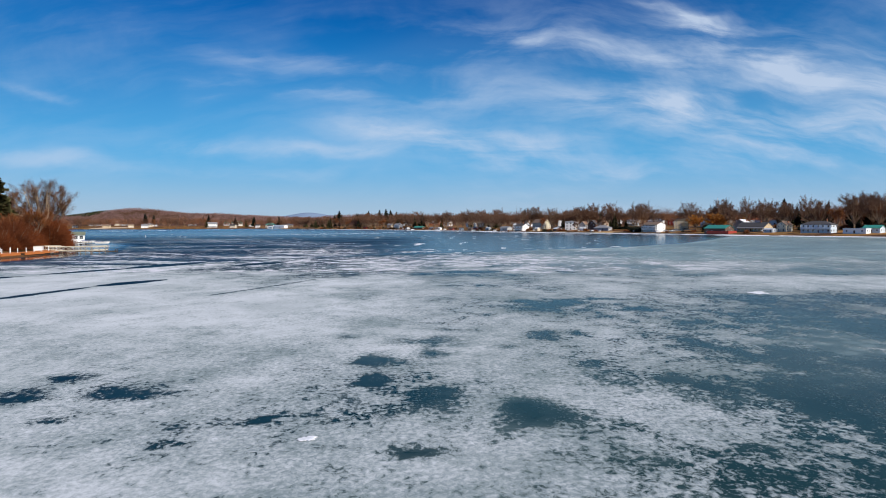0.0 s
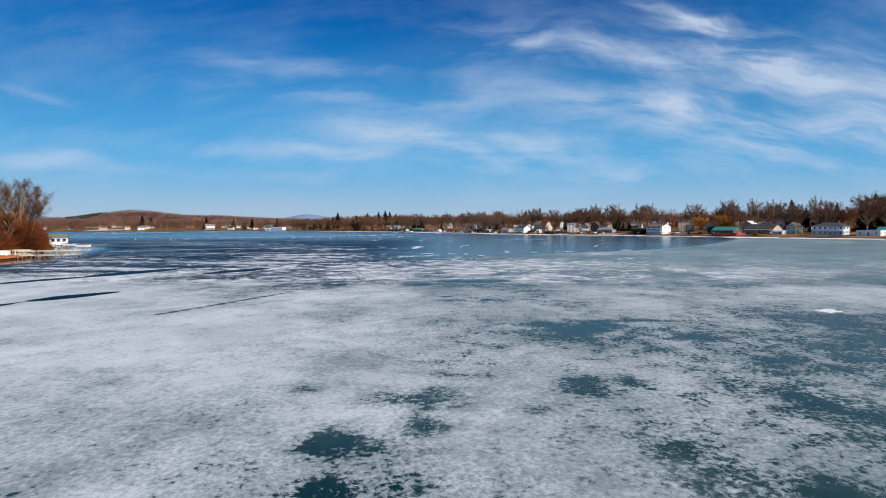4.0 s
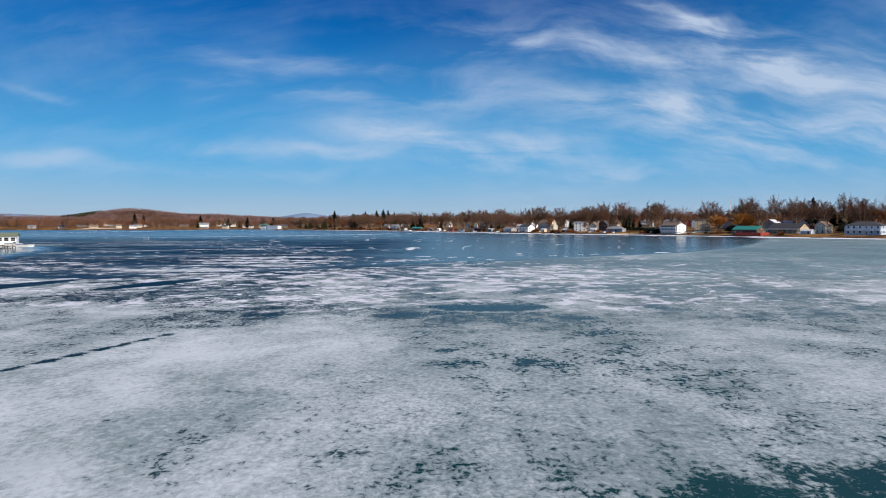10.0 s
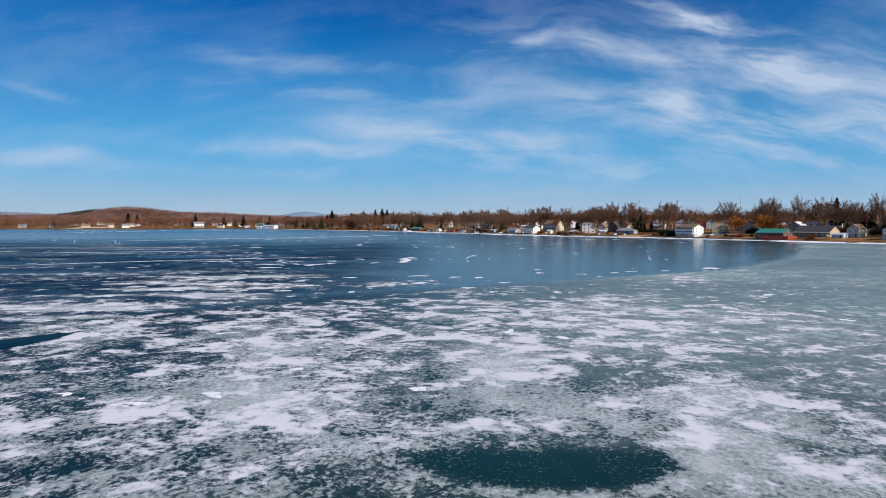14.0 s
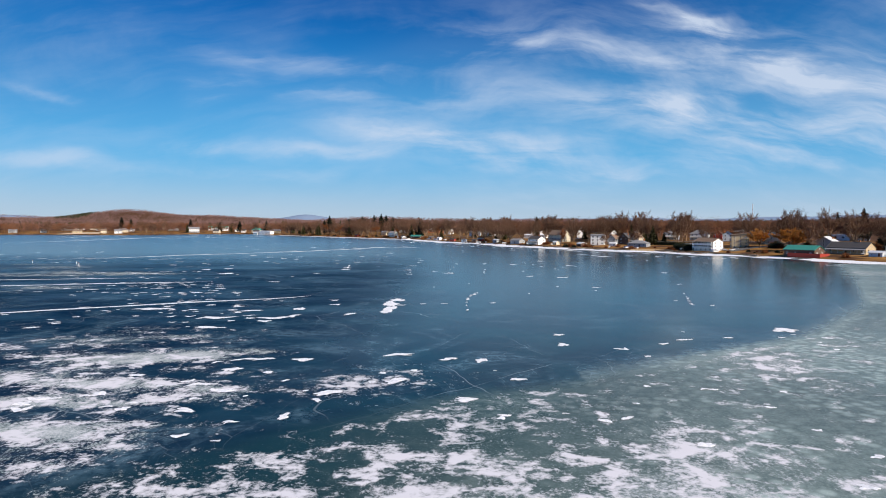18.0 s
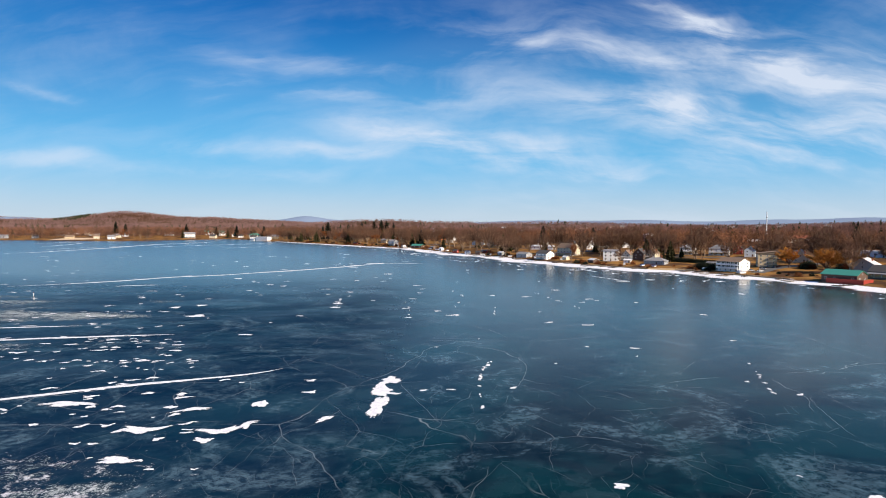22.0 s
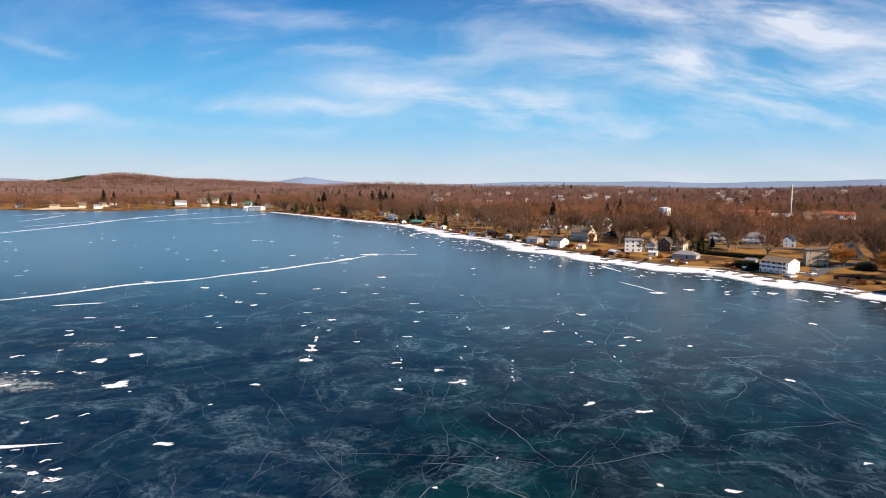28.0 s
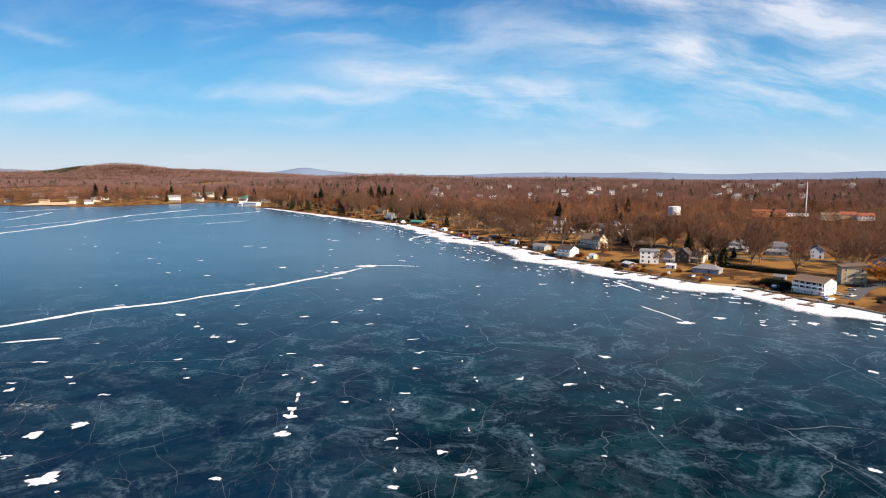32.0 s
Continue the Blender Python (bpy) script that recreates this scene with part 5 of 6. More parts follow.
# ---- other structures ----
def mast(x, y, h):
    ob = thing("radio_mast", pose(x, y, gz(x, y)), "tall slender white radio mast above the trees", "mast")
    part("pole", B().rod((0, 0, -1), (0, 0, h), 0.85, 0.55, 12).mesh("pole", TRIM), ob)
    part("collar", B().rod((0, 0, h * 0.80), (0, 0, h * 0.80 + 0.6), 1.0, 1.0, 12).mesh("collar", DARKWOOD), ob)
    part("antenna", B().rod((0, 0, h), (0, 0, h + 3.0), 0.12, 0.05, 6).mesh("antenna", METAL), ob)


mast(505, 1180, 46)


def tank(x, y):
    ob = thing("water_tank", pose(x, y, gz(x, y)), "round white water tank among bare trees", "water tank")
    part("shell", B().rod((0, 0, -1), (0, 0, 11.5), 8.5, 8.5, 28).mesh("shell", TRIM), ob)
    part("lid", B().rod((0, 0, 11.5), (0, 0, 12.6), 8.6, 1.0, 28).mesh("lid", R_WHITE), ob)
    part("ladder", B().box(-0.3, 0.3, -8.7, -8.5, 0, 11.5).mesh("ladder", METAL), ob)
    FOOT.append((x, y, 16))


tank(322, 1190)


def dock(x, y, rz, length, wide=1.8, cross=0.0, mat=WOOD, label="weathered wooden boat dock reaching over the snow"):
    """A dock on posts; it reaches along local -y."""
    ob = thing("dock", pose(x, y, 0, 0, 0, rz), label, "dock", "docks along the shore")
    n = int(length / 0.5)
    plank = shared(("plank", wide, mat.name), lambda: B().box(-wide / 2, wide / 2, -0.22, 0.22, 0.50, 0.58).mesh("plank", mat))
    part("beams", B().box(-wide / 2 + 0.1, -wide / 2 + 0.25, -length, 1, 0.3, 0.50).box(wide / 2 - 0.25, wide / 2 - 0.1, -length, 1, 0.3, 0.50).mesh("beams", DARKWOOD), ob)
    for k in range(n):
        part("plank", plank, ob, pose(0, 0.75 - k * (length + 1) / n, 0))
    post = shared("dockpost", lambda: B().rod((0, 0, -0.4), (0, 0, 1.25), 0.11, 0.10, 8).mesh("post", DARKWOOD))
    for k in range(int(length / 4) + 1):
        for s in (-1, 1):
            part("post", post, ob, pose(s * (wide / 2 + 0.12), -k * 4, 0))
    if cross:
        part("end_deck", B().box(-cross / 2, cross / 2, -length - 2.2, -length - 0.02, 0.3, 0.58).mesh("end_deck", mat), ob)


rng = np.random.RandomState(8)
for x, y, ln, cr in [(203, 601, 9, 0), (196, 611, 12, 8), (190, 622, 10, 7), (186, 634, 11, 0), (182, 646, 8, 6), (150, 674, 7, 0), (140, 690, 9, 6), (132, 699, 8, 0), (124, 707, 10, 7), (104, 752, 8, 0), (84, 776, 9, 6),
                     (76, 806, 10, 0), (66, 846, 9, 6), (54, 871, 8, 0), (40, 890, 10, 6), (29, 906, 8, 0), (13, 936, 10, 7), (0, 962, 8, 0), (-14, 1005, 9, 6), (-28, 1042, 8, 0), (-60, 1106, 10, 7), (-85, 1133, 8, 0), (-122, 1181, 9, 0), (214, 579, 9, 0),
                     (220, 566, 11, 8), (231, 536, 10, 6), (252, 484, 9, 0)]:
    dock(x, y, -60 + rng.uniform(-14, 14), ln, 1.8, cr, WOOD if rng.rand() < 0.6 else DARKWOOD)


def seawall(pts, hgt, label="low tan retaining wall along the shore"):
    c = smooth_line(pts, 3.0)
    d = np.gradient(c, axis=0)
    d /= np.hypot(*d.T)[:, None]
    nr = np.stack([-d[:, 1], d[:, 0]], -1) * 0.3
    rows = [np.column_stack([c - nr, c[:, 0] * 0 - 0.5]), np.column_stack([c - nr, c[:, 0] * 0 + hgt]), np.column_stack([c + nr, c[:, 0] * 0 + hgt]), np.column_stack([c + nr, c[:, 0] * 0 - 0.5])]
    v = np.stack(rows, 1).reshape(-1, 3)
    i = np.arange(len(c) - 1)[:, None] * 4 + np.arange(3)[None]
    tagged(new("seawall", fast_mesh("seawall", v, np.stack([i, i + 4, i + 5, i + 1], -1).reshape(-1, 4), STONE)), label, "retaining wall", "walls along the shore")


seawall([(135, 697), (146, 681), (155, 666)], 1.1)
seawall([(156, 666), (168, 659), (178, 654), (184, 644)], 1.5, "tan retaining wall below the lawn")
seawall([(122, 712), (133, 699)], 1.3)
seawall([(190, 622), (203, 601), (213, 581)], 1.0, "grey stone retaining wall below the balcony house")


def drape(name, pts, width, mat, label, lift=0.06):
    """A paved strip that follows the ground."""
    c = smooth_line(pts, 3.0)
    d = np.gradient(c, axis=0)
    d /= np.hypot(*d.T)[:, None]
    nr = np.stack([-d[:, 1], d[:, 0]], -1)
    rows = []
    for f in np.linspace(-0.5, 0.5, 5):
        p = c + nr * width * f
        rows.append(np.column_stack([p, land(p[:, 0], p[:, 1]) + lift + 0.12]))
    v = np.stack(rows, 1).reshape(-1, 3)
    i = np.arange(len(c) - 1)[:, None] * 5 + np.arange(4)[None]
    tagged(new(name, fast_mesh(name, v, np.stack([i, i + 5, i + 6, i + 1], -1).reshape(-1, 4)[:, ::-1], mat)), label, "road", kind="structure")


drape("road", [(330, 560), (300, 640), (290, 700), (270, 730), (210, 760), (190, 800), (172, 870), (150, 905), (100, 985), (40, 1070), (-30, 1180), (-80, 1260)], 6.5, ASPHALT, "grey asphalt road behind the lake houses")
drape("driveway", [(214, 612), (226, 624), (238, 636), (262, 650), (290, 662)], 9.0, ASPHALT, "grey asphalt parking area beside the balcony house")
drape("driveway", [(150, 880), (166, 884), (180, 892)], 14.0, ASPHALT, "small asphalt car park")
SANDM = material("pale_sand", (0.62, 0.46, 0.30), 0.95, 0.12, 0.5)
drape("beach", [(-850, 1548), (-818, 1545), (-790, 1545), (-765, 1548)], 64.0, SANDM, "pale sandy bathing beach on the far shore", 0.9)
FOOT.append((-808, 1545, 34))


def car(x, y, rz, paint, label):
    z = gz(x, y) + 0.2
    ob = thing("car", pose(x, y, z, 0, 0, rz), label, "car", "parked cars")
    part("body", B().prism([(-2.2, 0.35), (2.2, 0.35), (2.25, 0.75), (1.2, 0.92), (-2.0, 0.98), (-2.25, 0.8)][::-1], -0.88, 0.88, "y").mesh("body", paint), ob)
    part("cabin", B().prism([(-1.9, 0.95), (1.1, 0.90), (0.45, 1.42), (-1.35, 1.45)][::-1], -0.76, 0.76, "y").mesh("cabin", GLASS), ob)
    part("roof_panel", B().box(-1.32, 0.42, -0.74, 0.74, 1.44, 1.49).mesh("roof", paint), ob)
    for wx in (-1.4, 1.4):
        for wy in (-0.86, 0.86):
            wheel = part("wheel", shared("tyre", lambda: B().rod((0, -0.11, 0), (0, 0.11, 0), 0.33, 0.33, 12).mesh("tyre", material("tyre_rubber", (0.02, 0.02, 0.02), 0.8))), ob, pose(wx, wy, 0.33))
            part("rim", shared("rim", lambda: B().rod((0, -0.12, 0), (0, 0.12, 0), 0.19, 0.19, 10).mesh("rim", METAL)), wheel)


P_WHITE, P_DARK, P_SILVER = material("white_car_paint", (0.75, 0.75, 0.75), 0.25, 0.03), material("dark_car_paint", (0.03, 0.035, 0.05), 0.25, 0.03), material("silver_car_paint", (0.45, 0.46, 0.48), 0.25, 0.03, metal=0.4)
for x, y, r, p, l in [(219, 617, 20, P_WHITE, "white car parked beside the balcony house"), (215, 622, 25, P_SILVER, "silver car parked beside the balcony house"), (228, 632, -40, P_WHITE, "white car parked by the tan flats"),
                      (241, 640, 30, P_DARK, "dark car parked by the tan flats"), (158, 884, 10, P_WHITE, "white car in the small car park"), (164, 887, 10, P_DARK, "dark car in the small car park"), (171, 890, 15, P_SILVER, "silver car in the small car park"),
                      (268, 541, 60, P_WHITE, "white car at the boatyard")]:
    car(x, y, r, p, l)

# boats and sheds laid up on the bank
rng = np.random.RandomState(12)
P_COVER = [material("blue_boat_cover", (0.06, 0.10, 0.22), 0.7), material("grey_boat_cover", (0.30, 0.31, 0.32), 0.7), material("white_boat_wrap", (0.72, 0.74, 0.76), 0.5)]


def laid_boat(x, y, rz, cover):
    ob = thing("covered_boat", pose(x, y, gz(x, y) + 0.25, 0, 0, rz), "small boat under a tarpaulin, laid up on the bank", "boat", "boats laid up on the bank")
    part("hull", B().prism([(-2.6, 0.0), (2.2, 0.0), (3.0, 0.9), (-2.7, 0.9)][::-1], -0.9, 0.9, "y").mesh("hull", TRIM), ob)
    part("tarpaulin", B().prism([(-1.0, 0.88), (1.0, 0.88), (0.0, 1.5)], -2.7, 2.4, "x").mesh("tarpaulin", cover), ob)


for k in range(22):
    y = rng.uniform(600, 1150)
    x = float(np.interp(y, [600, 655, 697, 754, 818, 905, 960, 1041, 1132], [203, 177, 133, 104, 74, 29, 1, -27, -84])) + rng.uniform(5, 14)
    if all((x - fx) ** 2 + (y - fy) ** 2 > (fr + 2) ** 2 for fx, fy, fr in FOOT):
        laid_boat(x, y, rng.uniform(0, 180), P_COVER[k % 3])
for k, (x, y) in enumerate([(24, 924), (36, 905), (60, 878), (78, 846), (10, 952), (-8, 1010), (-20, 1052), (95, 812), (112, 772), (44, 918), (-66, 1128), (128, 728), (206, 668)]):
    house(x, y, rng.uniform(4, 8), rng.uniform(3.5, 6), 2.6, 1.2, rng.uniform(-70, -30), (WHITE, BROWN, GREY, CREAM, REDW)[k % 5], (R_GREY, R_DARK, R_WHITE)[k % 3],
          ("small white shed by the docks", "small brown shed by the docks", "small grey shed by the docks", "small cream shed by the docks", "small red shed by the docks")[k % 5],
          cols=2, side=1, rows=1, chimney=False, name="shed", win=(0.8, 0.8), grp="sheds along the shore")

for x, y, rz, w, d in [(188, 640, -52, 9, 6), (196, 615, -60, 11, 6), (207, 598, -62, 12, 4), (178, 655, -35, 8, 5), (120, 716, -50, 9, 5), (100, 752, -55, 7, 6), (108, 742, -55, 6, 5), (70, 812, -60, 9, 5), (44, 868, -60, 8, 5), (216, 578, -62, 8, 4)]:
    ob = thing("platform", pose(x, y, 0, 0, 0, rz), "low weathered wooden platform at the edge of the snow", "platform", "platforms along the shore")
    part("deck", B().box(-w / 2, w / 2, -d / 2, d / 2, 0.75, 0.9).mesh("deck", WOOD), ob)
    part("skirt", B().box(-w / 2 + 0.2, w / 2 - 0.2, -d / 2 + 0.2, d / 2 - 0.2, -0.3, 0.75).mesh("skirt", DARKWOOD), ob)
    for k in (-1, 1):
        part("post", shared("platpost", lambda: B().box(-0.1, 0.1, -0.1, 0.1, -0.3, 1.7).mesh("post", DARKWOOD)), ob, pose(k * (w / 2 - 0.1), -d / 2 + 0.1, 0))

# ---- western headland ----
house(-216, 352, 31, 10, 3.0, 1.5, 28, WHITE, material("olive_green_roof", (0.17, 0.19, 0.13), 0.7, 0.15), "low white lake pavilion with dark windows", cols=12, side=3, rows=1, z=0.9, chimney=False, name="pavilion", win=(1.9, 1.7))
dock(-187, 326, 48, 16, 2.4, 0, WOOD, "pale dock beside the pavilion")


def boat(x, y, rz, label):
    ob = thing("boat", pose(x, y, 0.55, 0, 0, rz), label, "boat", "boats at the docks")
    out = [(-3.2, 0.9), (1.4, 1.0), (3.4, 0.0), (1.4, -1.0), (-3.2, -0.9)]
    b = B()
    low, high = [(p[0] * 0.86, p[1] * 0.6, 0.0) for p in out], [(p[0], p[1], 0.95) for p in out]
    b.poly(low[::1]).poly(high[::-1])
    for k in range(5):
        q = (k + 1) % 5
        b.poly([low[q], low[k], high[k], high[q]])
    part("hull", b.mesh("hull", TRIM), ob)
    part("windscreen", B().prism([(0.2, 0.95), (0.9, 0.95), (0.4, 1.5), (0.2, 1.5)][::-1], -0.7, 0.7, "y").mesh("windscreen", GLASS), ob)
    part("cover", B().box(-3.0, 0.1, -0.75, 0.75, 0.93, 1.15).mesh("cover", material("blue_boat_cover", (0.06, 0.10, 0.22), 0.7)), ob)


boat(-179, 322, 15, "white motorboat with a blue cover beside the pavilion")
boat(-163, 305, 20, "white motorboat pulled up at the dock")


def lift(x, y, rz, label="empty boat lift of pale timber and pipe"):
    ob = thing("boat_lift", pose(x, y, 0, 0, 0, rz), label, "boat lift", "boat lifts by the dock")
    for px_ in (-2.4, 2.4):
        for py_ in (-1.5, 1.5):
            part("post", shared("liftpost", lambda: B().rod((0, 0, -0.3), (0, 0, 2.4), 0.09, 0.09, 8).mesh("post", WOOD)), ob, pose(px_, py_, 0))
    for py_ in (-1.5, 1.5):
        part("rail", shared("liftrail", lambda: B().box(-2.5, 2.5, -0.08, 0.08, 2.2, 2.36).box(-2.5, 2.5, -0.06, 0.06, 1.0, 1.14).mesh("rail", CREAM)), ob, pose(0, py_, 0))
    part("brace", B().rod((-2.4, -1.5, 0.4), (2.4, -1.5, 2.2), 0.06, 0.06, 6).mesh("brace", METAL), ob)
    part("brace", B().rod((-2.4, 1.5, 2.2), (2.4, 1.5, 0.4), 0.06, 0.06, 6).mesh("brace", METAL), ob)


lift(-123.0, 207, 10)
lift(-117.5, 208, 4)
lift(-112.5, 208, -8)
lift(-128, 212, 20)
lift(-121, 213, -15)
lift(-115, 215, 30)
lift(-133, 218, 10)
dock(-134, 214, 96, 24, 1.6, 0, WOOD, "long weathered dock between the boat lifts")
for k, (x, y) in enumerate([(-129.0, 176), (-127.0, 186), (-126.5, 196), (-128, 205.5), (-134.5, 181), (-133.0, 191)]):
    ob = thing("floating_dock", pose(x, y, 0, 0, 0, 96 - 3 * k), "orange-brown plank dock section with white posts", "dock", "dock sections on the headland")
    part("deck", B().box(-4.6, 4.6, -2.2, 2.2, 0.95, 1.15).mesh("deck", RUST), ob)
    part("skirt", B().box(-4.6, 4.6, -2.26, -2.2, 0.45, 1.15).box(-4.6, 4.6, 2.2, 2.26, 0.45, 1.15).mesh("skirt", RUST), ob)
    part("float", B().box(-4.3, 4.3, -1.9, 1.9, -0.2, 0.95).mesh("float", DARKWOOD), ob)
    for px_ in (-3.6, 0, 3.6):
        part("post", shared("whitepost", lambda: B().rod((0, 0, 0.9), (0, 0, 2.5), 0.10, 0.10, 8).rod((0, 0, 2.5), (0, 0, 2.62), 0.13, 0.06, 8).mesh("post", TRIM)), ob, pose(px_, -2.0, 0))
crate = thing("dock_box", pose(-131.5, 209, 1.0, 0, 0, 15), "white storage box on the dock", "box")
part("body", B().box(-1.2, 1.2, -0.8, 0.8, 0, 1.4).mesh("body", TRIM), crate)
part("lid", B().box(-1.26, 1.26, -0.86, 0.86, 1.4, 1.52).mesh("lid", CREAM), crate)
for x, y in [(-225, 480), (-195, 470), (-185, 455)]:
    ob = thing("marker_post", pose(x, y, 0), "white marker post frozen into the ice", "marker post", "marker posts in the ice")
    part("pole", shared("buoyp", lambda: B().rod((0, 0, -0.3), (0, 0, 1.5), 0.16, 0.12, 10).mesh("pole", TRIM)), ob)
    part("cap", shared("buoyc", lambda: B().rod((0, 0, 1.5), (0, 0, 1.7), 0.17, 0.08, 10).mesh("cap", RUST)), ob)

# ---- trees ----
BARK = material("grey_brown_bark", (0.16, 0.105, 0.07), 0.9, 0.3, 1.0, per_object=0.4)
TAN_BARK = material("tan_bark", (0.25, 0.17, 0.11), 0.9, 0.3, 1.0, per_object=0.6)
PALE_BARK = material("pale_tan_bark", (0.36, 0.26, 0.17), 0.9, 0.3, 1.0, per_object=0.5)
TWIG = material("bare_twigs", (0.125, 0.062, 0.037), 0.9, 0.25, 0.3, per_object=0.5)
TWIG_RED = material("reddish_twigs", (0.20, 0.068, 0.020), 0.9, 0.25, 0.3, per_object=0.4)
WILLOW = material("willow_twigs", (0.42, 0.17, 0.032), 0.9, 0.2, 0.3, per_object=0.2)
NEEDLE = material("dark_needles", (0.011, 0.019, 0.009), 0.85, 0.4, 0.6, per_object=0.4)
OLIVE = material("olive_needles", (0.060, 0.056, 0.018), 0.85, 0.4, 0.6, per_object=0.4)


def spikes(base, tip, width):
    """Slender triangles from base points to tips."""
    d = tip - base
    side = np.cross(d, np.random.RandomState(len(base)).randn(len(base), 3))
    side = side / (np.linalg.norm(side, axis=1)[:, None] + 1e-9) * width[:, None] * 0.5
    v = np.stack([base - side, base + side, tip], 1).reshape(-1, 3)
    return v, np.arange(len(v)).reshape(-1, 3)


def bare_tree(seed, spread, twigs=4200, deep=3):
    """Trunk and limbs, and the twigs, of a bare tree 1 unit high."""
    r = np.random.RandomState(seed)
    b, ends = B(), []

    def grow(p, d, length, rad, depth):
        q = p + d * length
        b.rod(p, q, rad, rad * 0.62, 5 if depth < 2 else 3)
        ends.append((p, q, depth))
        if depth == deep:
            return
        for k in range(3 if depth else 6):
            a = r.uniform(0, math.tau)
            out = Vector((math.cos(a), math.sin(a), 0)) * spread * r.uniform(0.6, 1.2)
            nd = (d * r.uniform(0.5, 0.9) + out + Vector((0, 0, 0.30))).normalized()
            at = p + d * length * r.uniform(0.55 if depth else (0.3 if deep == 4 else 0.45), 1.0)
            grow(at, nd, length * r.uniform(0.55, 0.8), rad * 0.5, depth + 1)
    grow(Vector((0, 0, -0.03)), Vector((r.uniform(-0.08, 0.08), r.uniform(-0.08, 0.08), 1)).normalized(), 0.40, 0.024, 0)
    fine = [e for e in ends if e[2] >= 2]
    pick = r.randint(0, len(fine), twigs)
    u = r.rand(twigs)[:, None] * 0.8 + 0.25
    base = np.array([fine[k][0] for k in pick]) * (1 - u) + np.array([fine[k][1] for k in pick]) * u
    way = np.array([(fine[k][1] - fine[k][0]).normalized() for k in pick]) + r.randn(twigs, 3) * 0.55 + np.array([0, 0, 0.25])
    way /= np.linalg.norm(way, axis=1)[:, None]
    tip = base + way * r.uniform(0.05, 0.15, twigs)[:, None]
    top = max(np.percentile(tip[:, 2], 99.5), 0.5)
    v, f = spikes(base, tip, r.uniform(0.0022, 0.0042, twigs) * (0.6 if deep == 4 else 1.0))
    b.v = [(x / top, y / top, z / top) for x, y, z in b.v]
    return b, v / top, f


def great_tree(seed, n=15000, girth=1.0, thick=1.0, limb=1.0, reach=1.0):
    """A broad old tree: heavy limbs that fan out to a dome of fine twigs."""
    r = np.random.RandomState(seed)
    b = B().rod((0, 0, -0.03), (0.01, 0, 0.22), 0.024, 0.018, 8)
    tips = []
    for k in range(13):
        a, q = k * 2.4 + r.uniform(-0.3, 0.3), math.sqrt((k + 0.5) / 13)
        mid = Vector((0.22 * q * math.cos(a), 0.22 * q * math.sin(a), r.uniform(0.30, 0.46)))
        end = Vector((0.46 * q * math.cos(a), 0.46 * q * math.sin(a), 0.30 + 0.60 * math.sqrt(1 - 0.95 * q * q)))
        b.rod((0.01, 0, r.uniform(0.14, 0.22)), mid, 0.014 * limb, 0.009 * limb, 6).rod(mid, end, 0.009 * limb, 0.0028 * limb, 5)
        for _ in range(9):
            u = r.rand()
            p = mid * (1 - u) + end * u
            w = Vector((r.randn(), r.randn(), abs(r.randn()) * 0.8)).normalized()
            e = p + (w + (end - mid).normalized() * 0.7) * r.uniform(0.08, 0.15)
            b.rod(p, e, 0.0032 * limb, 0.001, 4)
            tips += [(np.array(p), np.array(e))] * 2
        tips.append((np.array(mid), np.array(end)))
    pick = r.randint(0, len(tips), n)
    u = r.uniform(0.2, 1.05, n)[:, None]
    base = np.array([tips[k][0] for k in pick]) * (1 - u) + np.array([tips[k][1] for k in pick]) * u
    way = base - np.array([0, 0, 0.38])
    way = way / np.linalg.norm(way, axis=1)[:, None] + r.randn(n, 3) * 0.6
    base = base + r.randn(n, 3) * 0.018
    tip = base + way * r.uniform(0.02, 0.062, n)[:, None] * reach
    v, f = spikes(base, tip, r.uniform(0.0012, 0.0030, n) * thick)
    v[:, :2] *= girth
    b.v = [(x * girth, y * girth, z) for x, y, z in b.v]
    return b, v, f


def conifer(seed, fronds=620, slim=0.2):
    r = np.random.RandomState(seed)
    b = B().rod((0, 0, -0.03), (0, 0, 0.97), 0.018, 0.003, 6)
    z = 0.12 + 0.88 * r.rand(fronds) ** 0.85
    a = r.uniform(0, math.tau, fronds)
    whorl = 0.75 + 0.25 * np.sin(z * 60 + seed)
    rad = slim * (1.02 - z) ** 0.75 * whorl * r.uniform(0.55, 1.15, fronds)
    base = np.stack([0.1 * rad * np.cos(a), 0.1 * rad * np.sin(a), z], -1)
    tip = np.stack([rad * np.cos(a), rad * np.sin(a), z + rad * r.uniform(-0.35, 0.15, fronds)], -1)
    v, f = spikes(tip, base, rad * r.uniform(0.35, 0.6, fronds) + 0.012)
    v2, f2 = spikes(base, tip, rad * r.uniform(0.3, 0.5, fronds) + 0.012)
    return b, np.vstack([v, v2]), np.vstack([f, f2 + len(v)])


def bush(seed):
    r = np.random.RandomState(seed)
    b, n = B(), 4600
    for k in range(7):
        a = k * 0.9
        b.rod((0, 0, -0.05), (0.4 * math.cos(a), 0.4 * math.sin(a), r.uniform(0.5, 0.8)), 0.02, 0.006, 4)
    d = r.randn(n, 3)
    d[:, 2] = np.abs(d[:, 2])
    d /= np.linalg.norm(d, axis=1)[:, None]
    base = d * r.uniform(0.2, 0.8, n)[:, None] * np.array([0.75, 0.75, 0.9])
    tip = base + (d + 0.5 * r.randn(n, 3)) * 0.22
    tip[:, 2] = np.abs(tip[:, 2])
    v, f = spikes(base, tip, r.uniform(0.005, 0.010, n))
    return b, v, f


